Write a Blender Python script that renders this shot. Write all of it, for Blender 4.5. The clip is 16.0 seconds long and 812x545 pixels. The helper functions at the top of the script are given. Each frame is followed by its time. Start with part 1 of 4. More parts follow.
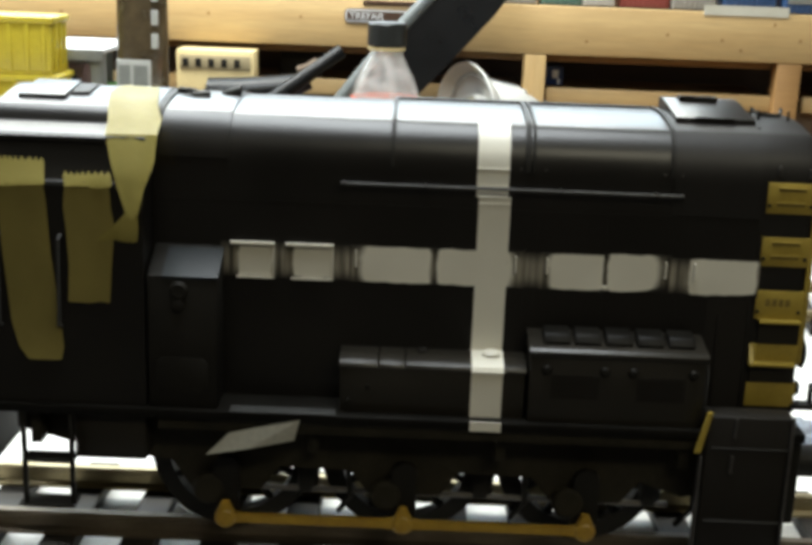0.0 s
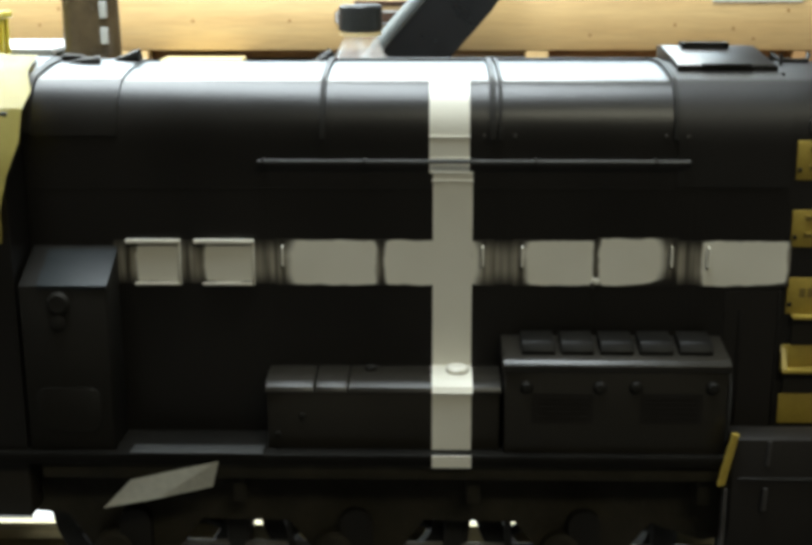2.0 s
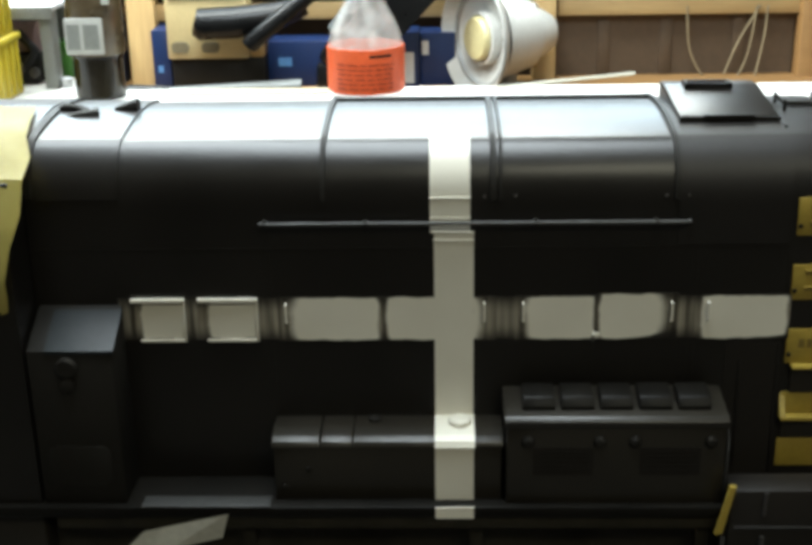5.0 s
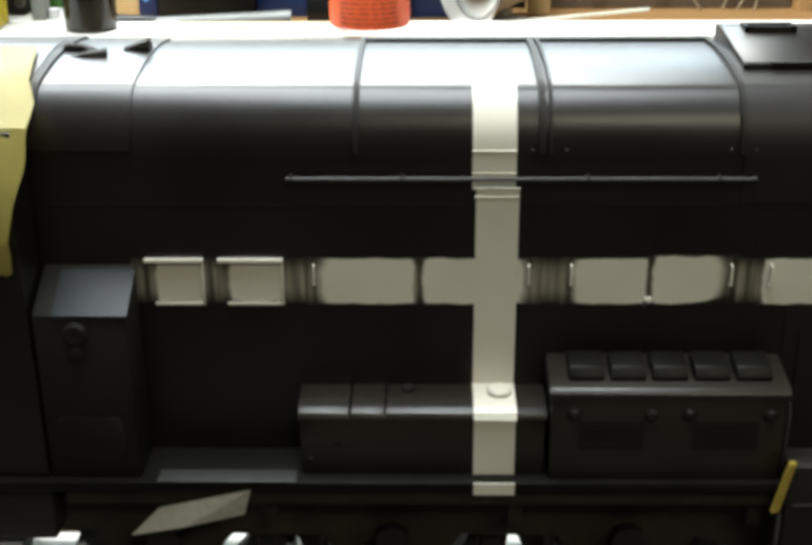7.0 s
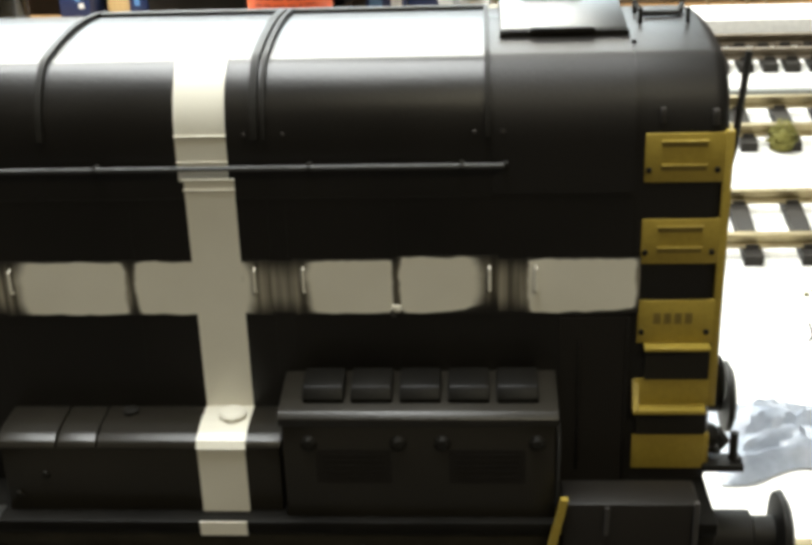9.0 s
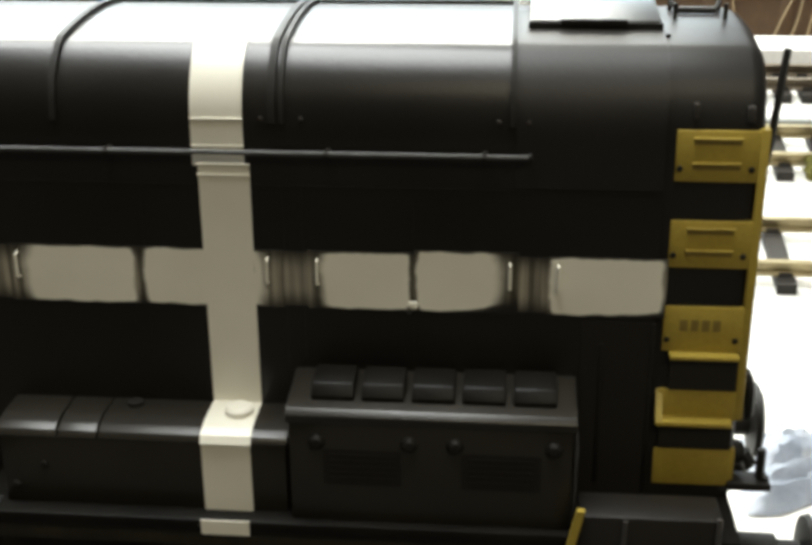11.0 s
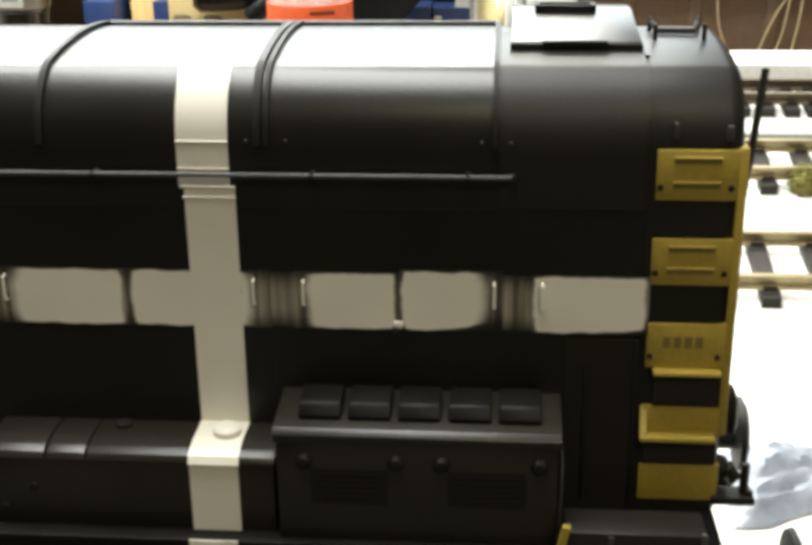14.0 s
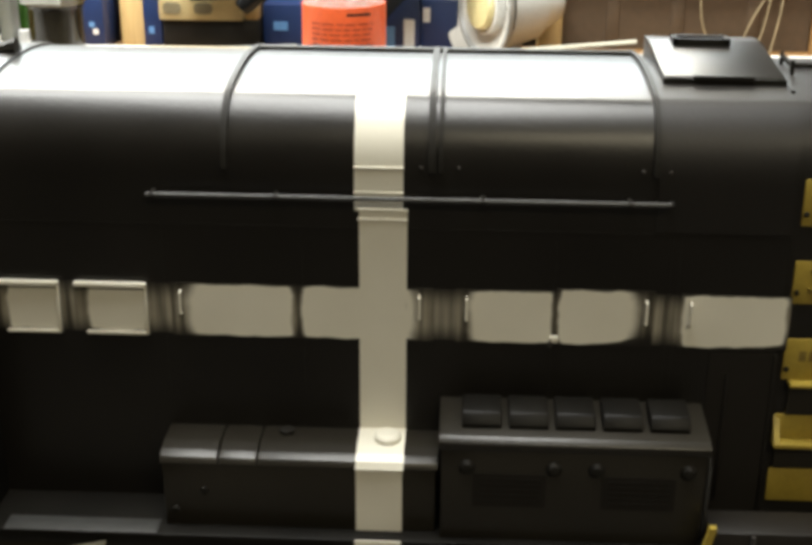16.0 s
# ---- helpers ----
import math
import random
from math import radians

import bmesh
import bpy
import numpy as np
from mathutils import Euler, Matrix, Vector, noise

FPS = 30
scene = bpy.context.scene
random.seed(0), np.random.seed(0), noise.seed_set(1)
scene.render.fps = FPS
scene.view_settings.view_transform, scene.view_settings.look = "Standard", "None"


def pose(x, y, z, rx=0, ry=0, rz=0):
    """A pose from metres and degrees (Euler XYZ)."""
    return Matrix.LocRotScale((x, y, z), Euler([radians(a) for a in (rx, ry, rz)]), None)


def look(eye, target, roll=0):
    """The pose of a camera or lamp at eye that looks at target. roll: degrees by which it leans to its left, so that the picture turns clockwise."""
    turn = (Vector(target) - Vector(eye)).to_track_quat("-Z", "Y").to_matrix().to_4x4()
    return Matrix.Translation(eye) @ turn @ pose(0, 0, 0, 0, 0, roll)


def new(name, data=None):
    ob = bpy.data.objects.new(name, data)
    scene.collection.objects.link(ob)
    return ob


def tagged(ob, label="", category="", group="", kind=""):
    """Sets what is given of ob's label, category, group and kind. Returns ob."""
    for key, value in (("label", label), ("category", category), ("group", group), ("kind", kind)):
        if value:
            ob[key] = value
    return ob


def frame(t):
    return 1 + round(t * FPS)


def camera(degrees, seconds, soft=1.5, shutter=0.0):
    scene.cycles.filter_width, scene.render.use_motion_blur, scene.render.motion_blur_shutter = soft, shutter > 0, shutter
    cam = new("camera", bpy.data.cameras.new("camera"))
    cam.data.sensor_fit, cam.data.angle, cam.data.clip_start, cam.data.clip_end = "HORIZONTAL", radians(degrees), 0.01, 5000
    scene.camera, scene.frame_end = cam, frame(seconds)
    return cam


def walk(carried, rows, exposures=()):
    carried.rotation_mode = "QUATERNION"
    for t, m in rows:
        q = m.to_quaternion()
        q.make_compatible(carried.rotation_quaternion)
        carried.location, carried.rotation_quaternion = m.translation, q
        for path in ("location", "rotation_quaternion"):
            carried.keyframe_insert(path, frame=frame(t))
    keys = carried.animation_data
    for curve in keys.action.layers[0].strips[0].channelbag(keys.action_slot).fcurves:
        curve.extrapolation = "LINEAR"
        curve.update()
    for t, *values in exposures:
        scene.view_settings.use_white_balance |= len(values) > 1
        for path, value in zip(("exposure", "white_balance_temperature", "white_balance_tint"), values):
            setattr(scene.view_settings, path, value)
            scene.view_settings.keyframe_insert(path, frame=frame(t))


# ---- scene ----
# Lengths below are in model units: U metres each. Z0 lifts the model's datum to its height over the room's floor.
U = 0.03
Z0 = 0.85 + 5.5 * U


def at(x, y, z):
    """Model units to metres in the room."""
    return Vector((x * U, y * U, Z0 + z * U))


# ---- camera ----
cam = camera(37.0, 16.0, soft=4.2)
PATH = [
    (0.0, (-0.951, -17.679, 4.41), (-0.961, -15.749, 3.885), 2.2),
    (0.5, (-1.318, -17.087, 4.32), (-1.348, -15.158, 3.792), 2.0),
    (1.0, (-1.435, -15.634, 4.327), (-1.484, -13.704, 3.803), 1.4),
    (1.5, (-0.849, -14.265, 3.444), (-0.913, -12.322, 2.974), 0.5),
    (2.0, (-0.014, -14.162, 3.246), (-0.056, -12.226, 2.746), -0.1),
    (2.5, (1.213, -13.721, 4.934), (1.116, -11.822, 4.313), -1.4),
    (3.0, (1.49, -13.919, 4.938), (1.403, -12.029, 4.289), -1.9),
    (3.5, (1.938, -14.515, 5.154), (1.833, -12.631, 4.491), -1.7),
    (4.0, (1.5, -14.102, 5.05), (1.399, -12.221, 4.379), -1.2),
    (4.5, (0.994, -13.949, 5.295), (0.901, -12.073, 4.608), -1.2),
    (5.0, (0.107, -13.657, 5.254), (0.046, -11.778, 4.573), -1.0),
    (7.5, (-0.588, -12.003, 5.06), (-0.615, -10.169, 4.263), -0.3),
    (8.0, (-0.068, -11.389, 4.545), (-0.155, -9.555, 3.752), -1.2),
    (8.5, (1.089, -10.896, 4.216), (0.962, -9.054, 3.447), -2.0),
    (9.0, (2.767, -10.663, 4.343), (2.644, -8.823, 3.569), -1.9),
    (11.5, (2.862, -10.33, 3.756), (2.683, -8.467, 3.05), -0.2),
    (12.0, (2.695, -10.233, 3.807), (2.526, -8.369, 3.104), -0.1),
    (12.5, (2.608, -10.541, 4.05), (2.453, -8.673, 3.354), 0.3),
    (13.0, (2.764, -10.62, 4.102), (2.602, -8.753, 3.402), 0.1),
    (13.5, (2.628, -10.41, 4.04), (2.471, -8.545, 3.335), 0.1),
    (14.0, (2.913, -10.495, 3.908), (2.756, -8.626, 3.213), -0.7),
    (14.5, (2.526, -10.75, 3.989), (2.395, -8.878, 3.298), -0.4),
    (15.0, (2.27, -10.815, 4.4), (2.153, -8.949, 3.689), -0.1),
    (15.5, (1.711, -10.935, 4.315), (1.607, -9.061, 3.624), -0.0),
    (16.0, (0.92, -11.197, 4.492), (0.844, -9.333, 3.771), 0.5),
]
EXPOSURES = [(0.0, -0.2, 6450, 9.0), (1.0, -0.06, 6350, 7.0), (2.0, 0.02, 6200, 6.0), (5.0, 0.0, 6200, 6.0), (7.5, 0.13, 6500, 9.0),
             (9.0, 0.17, 6750, 10.0), (11.5, 0.1, 6750, 10.0), (12.0, 0.11, 6800, 10.0), (13.0, 0.18, 6850, 10.5), (16.0, 0.23, 7000, 11.5)]
walk(cam, [(t, look(at(*e), at(*g), r)) for t, e, g, r in PATH], EXPOSURES)

# ---- light ----
world = bpy.data.worlds.new("world")
scene.world = world
world.use_nodes = True
world.node_tree.nodes["Background"].inputs[0].default_value = (1.0, 0.9, 0.75, 1)
world.node_tree.nodes["Background"].inputs[1].default_value = 0.032


def area_lamp(name, loc, target, size_x, size_y, watts, colour):
    data = bpy.data.lights.new(name, "AREA")
    data.shape, data.size, data.size_y, data.energy, data.color = "RECTANGLE", size_x, size_y, watts, colour
    ob = new(name, data)
    ob.matrix_world = look(loc, target)
    return ob


# Sources out of view: area lights only, no fittings or window opening modelled.
area_lamp("strip_lamp_layout", (-0.22, 0.14, 2.3), (-0.16, 0.2, 0.9), 1.15, 0.6, 42, (0.93, 0.98, 1.0))
area_lamp("strip_lamp_wall", (-0.8, 1.38, 2.26), (-0.8, 1.38, 0.8), 2.3, 0.5, 106, (0.98, 1.0, 0.95))
area_lamp("window_daylight", (-0.67, 1.96, 1.86), (-0.67, 0.0, 1.4), 2.56, 0.62, 44, (0.76, 0.91, 1.0))
# Warm fill added for the engine's near side; no such lamp is known.
area_lamp("room_fill", (0.7, -1.5, 2.35), (0.5, -0.8, 0.9), 1.2, 0.2, 12.5, (1.0, 0.92, 0.68))

# ---- materials ----


def material(name, colour, rough=0.5, metal=0.0, colour2=None, scale=30.0, amount=0.5, bump=0.0, bump_scale=200.0,
             rough_var=0.1, stretch=(1, 1, 1), spec=0.5, detail=6.0, fine=True):
    """Noise-mixed paint or timber: two colours at a coarse and a fine scale, varied gloss and relief."""
    m = bpy.data.materials.new(name)
    m.use_nodes = True
    nt = m.node_tree
    n, l = nt.nodes, nt.links
    b = n["Principled BSDF"]
    b.inputs["Metallic"].default_value = metal
    b.inputs["Specular IOR Level"].default_value = spec
    c2 = colour2 or tuple(v * 0.75 for v in colour)
    tc, mp = n.new("ShaderNodeTexCoord"), n.new("ShaderNodeMapping")
    mp.inputs["Scale"].default_value = stretch
    l.new(tc.outputs["Object"], mp.inputs["Vector"])
    no = n.new("ShaderNodeTexNoise")
    no.inputs["Scale"].default_value, no.inputs["Detail"].default_value = scale, detail
    l.new(mp.outputs[0], no.inputs["Vector"])
    ramp = n.new("ShaderNodeValToRGB")
    ramp.color_ramp.elements[0].position, ramp.color_ramp.elements[1].position = 0.5 - 0.3 * amount, 0.5 + 0.45 * amount
    ramp.color_ramp.elements[0].color, ramp.color_ramp.elements[1].color = (*colour, 1), (*c2, 1)
    l.new(no.outputs["Fac"], ramp.inputs[0])
    fi = n.new("ShaderNodeTexNoise")
    fi.inputs["Scale"].default_value, fi.inputs["Detail"].default_value = bump_scale, 4
    l.new(mp.outputs[0], fi.inputs["Vector"])
    mix = n.new("ShaderNodeMix")
    mix.data_type, mix.blend_type = "RGBA", "MULTIPLY"
    mix.inputs["Factor"].default_value = 0.35 if fine else 0.0
    l.new(ramp.outputs[0], mix.inputs["A"])
    l.new(fi.outputs["Fac"], mix.inputs["B"])
    l.new(mix.outputs["Result"], b.inputs["Base Color"])
    mr = n.new("ShaderNodeMapRange")
    mr.inputs["To Min"].default_value, mr.inputs["To Max"].default_value = max(rough - rough_var, 0.03), min(rough + rough_var, 1)
    l.new(no.outputs["Fac"], mr.inputs["Value"])
    l.new(mr.outputs[0], b.inputs["Roughness"])
    if bump:
        bp = n.new("ShaderNodeBump")
        bp.inputs["Strength"].default_value, bp.inputs["Distance"].default_value = bump, 0.001
        l.new(fi.outputs["Fac"], bp.inputs["Height"])
        l.new(bp.outputs[0], b.inputs["Normal"])
    return m


BLACK = material("satin_black_paint", (0.0075, 0.0064, 0.005), 0.33, 0, (0.012, 0.0102, 0.0078), 25, 0.7, 0.06, 900, 0.06, spec=0.46)
BLACK_B = material("grey_black_paint", (0.018, 0.0157, 0.0115), 0.34, 0, (0.024, 0.0208, 0.0152), 30, 0.7, 0.05, 900, 0.08, spec=0.42)
DULL = material("dull_black_paint", (0.011, 0.0098, 0.0085), 0.46, 0, (0.016, 0.0138, 0.0112), 22, 0.8, 0.06, 900, 0.08, spec=0.3)
BROWN_B = material("dusty_brown_black_paint", (0.014, 0.0115, 0.0085), 0.5, 0, (0.0095, 0.008, 0.0062), 34, 0.8, 0.06, 900, 0.08, spec=0.3)
DARK = material("dull_black_metal", (0.0105, 0.0095, 0.0074), 0.55, 0, (0.016, 0.0142, 0.011), 40, 0.7, 0.1, 600, spec=0.22)
RIM = material("worn_steel", (0.16, 0.15, 0.14), 0.38, 0.8, (0.09, 0.08, 0.07), 60, 0.7, 0.1, 500)
BRIGHT = material("bright_metal", (0.55, 0.54, 0.5), 0.3, 0.9, (0.4, 0.38, 0.34), 60, 0.6)
CREAM_PAINT = ((0.69, 0.665, 0.575), (0.61, 0.585, 0.495))
STRIPE = material("cream_white_paint", CREAM_PAINT[0], 0.34, 0, CREAM_PAINT[1], 30, 0.7, 0.02, 700, 0.06, fine=False)
YELLOW = material("warning_yellow_paint", (0.41, 0.30, 0.05), 0.42, 0, (0.33, 0.235, 0.035), 40, 0.7, 0.08, 700)
ROD = material("ochre_rod_paint", (0.45, 0.28, 0.03), 0.4, 0, (0.3, 0.17, 0.02), 70, 0.7, 0.08, 500)
TAPE = material("yellow_masking_tape", (0.50, 0.43, 0.13), 0.45, 0, (0.36, 0.30, 0.075), 45, 0.8, 0.12, 300, fine=False)
# Same tape, thin and darker: the upright lengths' shade is in the colour.
TAPE_SHADE = material("thin_shaded_tape", (0.40, 0.325, 0.095), 0.5, 0, (0.16, 0.125, 0.034), 17, 0.9, 0.12, 300, fine=False)
DIRT = material("dusty_black_metal", (0.036, 0.031, 0.0195), 0.65, 0, (0.013, 0.0115, 0.008), 70, 0.9, 0.3, 400, spec=0.15)
HANDRAIL = material("dull_grey_rail", (0.05, 0.05, 0.048), 0.45, 0.2, (0.05, 0.05, 0.048), 30, 0.6)
PAPER = material("pale_paper", (0.62, 0.6, 0.5), 0.7, 0, (0.55, 0.52, 0.42), 40, 0.7, 0.15, 400)
WHITE = material("white_board_paint", (0.82, 0.81, 0.77), 0.55, 0, (0.74, 0.72, 0.66), 6, 0.8, 0.12, 250)
SLEEPER = material("dark_plastic_sleeper", (0.022, 0.02, 0.017), 0.6, 0, (0.04, 0.035, 0.028), 60, 0.7, 0.2, 500, spec=0.25)
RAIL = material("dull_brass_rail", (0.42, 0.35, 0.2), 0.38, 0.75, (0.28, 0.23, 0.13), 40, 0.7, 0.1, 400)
RAIL_D = material("brown_rail", (0.12, 0.095, 0.065), 0.5, 0.5, (0.2, 0.16, 0.11), 40, 0.7, 0.1, 400)
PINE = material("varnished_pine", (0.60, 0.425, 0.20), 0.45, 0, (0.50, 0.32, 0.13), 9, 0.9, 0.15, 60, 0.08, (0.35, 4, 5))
# Darker copy of PINE with shelf shade in its colour; also used for knots.
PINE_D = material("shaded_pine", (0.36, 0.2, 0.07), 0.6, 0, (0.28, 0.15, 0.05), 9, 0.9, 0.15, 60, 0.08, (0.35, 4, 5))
POST = material("pale_pine_post", (0.60, 0.42, 0.19), 0.55, 0, (0.46, 0.29, 0.11), 9, 0.9, 0.15, 60, 0.08, (5, 4, 0.4))
HARDBOARD = material("brown_hardboard", (0.12, 0.078, 0.045), 0.7, 0, (0.08, 0.052, 0.03), 5, 0.9, 0.2, 90)
WALLM = material("dim_plaster", (0.15, 0.125, 0.1), 0.8, 0, (0.11, 0.095, 0.075), 3, 0.8, 0.15, 60)
CONCRETE = material("grey_concrete", (0.11, 0.105, 0.095), 0.8, 0, (0.08, 0.075, 0.07), 4, 0.8, 0.2, 80)
CREAM = material("cream_enamel", (0.72, 0.58, 0.3), 0.4, 0, (0.66, 0.52, 0.26), 8, 0.6, 0.04, 300)
CREAM_D = material("grey_beige_enamel", (0.38, 0.31, 0.18), 0.5, 0, (0.33, 0.27, 0.15), 8, 0.6)
GREYMESH = material("grey_vent_mesh", (0.12, 0.11, 0.08), 0.6, 0, (0.2, 0.18, 0.13), 300, 0.6, 0.4, 900)
LAMPW = material("white_lamp_plastic", (0.70, 0.70, 0.67), 0.3, 0, (0.62, 0.61, 0.57), 10, 0.7, 0.03, 300)
LAMPG = material("grey_lamp_plastic", (0.42, 0.43, 0.42), 0.3, 0, (0.36, 0.36, 0.35), 10, 0.7)
HUBY = material("pale_yellow_plastic", (0.74, 0.66, 0.36), 0.35, 0, (0.7, 0.6, 0.3), 12, 0.6)
RUBBER = material("charcoal_plastic", (0.006, 0.0062, 0.0066), 0.3, 0, (0.010, 0.0102, 0.0105), 20, 0.7, 0.15, 500, spec=0.3)
GREYP = material("grey_plastic", (0.18, 0.2, 0.2), 0.35, 0, (0.13, 0.14, 0.14), 12, 0.7, 0.05, 400)
GREYM = material("grey_steel_sheet", (0.26, 0.27, 0.25), 0.45, 0.2, (0.2, 0.2, 0.18), 15, 0.7, 0.06, 400)
BLUE = material("blue_carton", (0.008, 0.03, 0.12), 0.45, 0, (0.006, 0.02, 0.08), 10, 0.7)
BLUE_L = material("light_blue_print", (0.12, 0.3, 0.62), 0.45, 0, (0.1, 0.24, 0.5), 10, 0.7)
WHITEP = material("white_print", (0.75, 0.76, 0.76), 0.5, 0, (0.68, 0.68, 0.68), 10, 0.6)
ORANGE = material("orange_paper_label", (0.80, 0.12, 0.025), 0.5, 0, (0.72, 0.09, 0.02), 14, 0.6, 0.05, 300)
INK = material("dark_red_ink", (0.28, 0.03, 0.01), 0.6)
INK_D = material("black_ink", (0.03, 0.02, 0.015), 0.6)
CAPB = material("black_screw_cap", (0.012, 0.013, 0.012), 0.4, 0, (0.018, 0.019, 0.018), 30, 0.6, 0.2, 500)
CRATE = material("yellow_crate_plastic", (0.62, 0.5, 0.04), 0.4, 0, (0.5, 0.38, 0.025), 12, 0.7, 0.05, 300)
CABTOP = material("worn_grey_paint", (0.02, 0.025, 0.027), 0.4, 0, (0.004, 0.0045, 0.0045), 32, 0.7, 0.05, 400, spec=0.2)
MATTE = material("matte_black_metal", (0.0055, 0.005, 0.004), 0.45, 0, (0.009, 0.008, 0.006), 40, 0.7, 0.1, 600, spec=0.12)
BROWNB = material("brown_printed_film", (0.13, 0.095, 0.05), 0.25, 0, (0.028, 0.02, 0.012), 45, 0.8, 0.05, 300)
COLA = material("dark_liquid_bottle", (0.012, 0.010, 0.007), 0.15, 0, (0.02, 0.016, 0.01), 12, 0.7)
LABELG = material("pale_grey_label", (0.5, 0.5, 0.46), 0.5, 0, (0.42, 0.42, 0.39), 30, 0.7)
MOSS = material("dry_moss", (0.22, 0.2, 0.04), 0.9, 0, (0.1, 0.1, 0.02), 120, 0.9, 0.6, 400)
CABLE = material("pale_cable_sheath", (0.38, 0.31, 0.19), 0.5)
# Darker yellow: foothold recess shade put into the colour, no recess is cut.
SLOT = material("shaded_yellow_recess", (0.2, 0.14, 0.027), 0.6)
SIGNB = material("brown_sign_plate", (0.07, 0.035, 0.02), 0.4)
GREEN = material("green_plastic", (0.06, 0.22, 0.02), 0.45)
PINK = material("faded_pink_cloth", (0.4, 0.26, 0.25), 0.8)


def clear_plastic(name, colour, rough):
    m = bpy.data.materials.new(name)
    m.use_nodes = True
    n, l = m.node_tree.nodes, m.node_tree.links
    b = n["Principled BSDF"]
    b.inputs["Base Color"].default_value = (*colour, 1)
    b.inputs["Roughness"].default_value = rough
    fine = n.new("ShaderNodeTexNoise")
    fine.inputs["Scale"].default_value = 6
    veil = n.new("ShaderNodeMapRange")
    veil.inputs["From Min"].default_value, veil.inputs["From Max"].default_value = 0.35, 0.65
    veil.inputs["To Min"].default_value, veil.inputs["To Max"].default_value = 0.08, 0.24
    l.new(fine.outputs["Fac"], veil.inputs["Value"])
    thin, mix = n.new("ShaderNodeBsdfTransparent"), n.new("ShaderNodeMixShader")
    l.new(veil.outputs[0], mix.inputs[0])
    l.new(thin.outputs[0], mix.inputs[1])
    l.new(b.outputs[0], mix.inputs[2])
    l.new(mix.outputs[0], n["Material Output"].inputs["Surface"])
    return m


CLEAR = clear_plastic("clear_bottle_plastic", (0.86, 0.85, 0.82), 0.12)
FILM = material("crumpled_clear_film", (0.42, 0.47, 0.55), 0.2, 0, (0.62, 0.66, 0.72), 60, 0.9, 0.5, 200)


def worn_patch(name, w, h, left, right, edge=0.035, sag=0.0):
    """Cream paint sprayed on a w by h panel: it thins over the lengths left and right towards the ends, corners rounded off,
    with bare streaked black beyond; sag lifts the lower rim towards the right end."""
    m = material(name, CREAM_PAINT[0], 0.36, 0, CREAM_PAINT[1], 30, 0.7, 0.02, 700, fine=False)
    n, l = m.node_tree.nodes, m.node_tree.links
    b = n["Principled BSDF"]
    src = b.inputs["Base Color"].links[0].from_socket
    tc, sep = n.new("ShaderNodeTexCoord"), n.new("ShaderNodeSeparateXYZ")
    l.new(tc.outputs["Generated"], sep.inputs[0])
    wob = n.new("ShaderNodeTexNoise")
    wob.inputs["Scale"].default_value, wob.inputs["Detail"].default_value = 130, 4
    l.new(tc.outputs["Object"], wob.inputs["Vector"])

    def op(kind, *vals):
        q = n.new("ShaderNodeMath")
        q.operation = kind
        for i, v in enumerate(vals):
            if isinstance(v, (int, float)):
                q.inputs[i].default_value = v
            else:
                l.new(v, q.inputs[i])
        return q.outputs[0]

    def ease(v, lo, hi):
        q = n.new("ShaderNodeMapRange")
        q.interpolation_type = "SMOOTHSTEP"
        q.inputs["From Min"].default_value, q.inputs["From Max"].default_value = lo, hi
        l.new(v, q.inputs["Value"])
        return q.outputs[0]

    shift = op("MULTIPLY_ADD", wob.outputs["Fac"], 0.11, -0.055)
    x, z = op("ADD", op("MULTIPLY", sep.outputs["X"], w), shift), op("MULTIPLY_ADD", shift, 0.6, op("MULTIPLY", sep.outputs["Z"], h))
    low = op("SUBTRACT", z, op("MULTIPLY", op("POWER", sep.outputs["X"], 3.0), sag))
    ends = op("MULTIPLY", ease(x, 0.0, left), ease(op("SUBTRACT", w, x), 0.0, right))
    rims = op("MULTIPLY", ease(low, 0.0, edge), ease(op("SUBTRACT", h, z), 0.0, edge))
    soft = op("MULTIPLY", ease(low, -0.05, 0.22), ease(op("SUBTRACT", h, z), -0.05, 0.22))
    coat = ease(op("MULTIPLY", op("MULTIPLY", ends, rims), op("ADD", op("MULTIPLY", ends, 0.9), op("MULTIPLY", soft, 0.6))), 0.02, 0.7)
    mp = n.new("ShaderNodeMapping")
    mp.inputs["Scale"].default_value = (420, 1, 14)
    l.new(tc.outputs["Object"], mp.inputs["Vector"])
    streak = n.new("ShaderNodeTexNoise")
    streak.inputs["Scale"].default_value, streak.inputs["Detail"].default_value = 1.0, 4
    l.new(mp.outputs[0], streak.inputs["Vector"])
    thin = n.new("ShaderNodeValToRGB")
    thin.color_ramp.elements[0].position, thin.color_ramp.elements[1].position = 0.36, 0.7
    thin.color_ramp.elements[0].color, thin.color_ramp.elements[1].color = (0.05, 0.044, 0.032, 1), (0.36, 0.33, 0.26, 1)
    l.new(streak.outputs["Fac"], thin.inputs[0])
    bare, mix = n.new("ShaderNodeMix"), n.new("ShaderNodeMix")
    bare.data_type = mix.data_type = "RGBA"
    l.new(soft, bare.inputs["Factor"])
    bare.inputs["A"].default_value = (0.01, 0.0085, 0.0065, 1)
    l.new(thin.outputs[0], bare.inputs["B"])
    l.new(coat, mix.inputs["Factor"])
    l.new(bare.outputs["Result"], mix.inputs["A"])
    l.new(src, mix.inputs["B"])
    l.new(mix.outputs["Result"], b.inputs["Base Color"])
    return m


PATCH_FRAME = worn_patch("worn_cream_panel_paint", 0.62, 0.53, 0.1, 0.06)
PATCH_THIN = worn_patch("worn_cream_overspray", 8.08, 0.565, 9.0, 9.0)

# ---- shape helpers (model units) ----
ORIGIN = {}


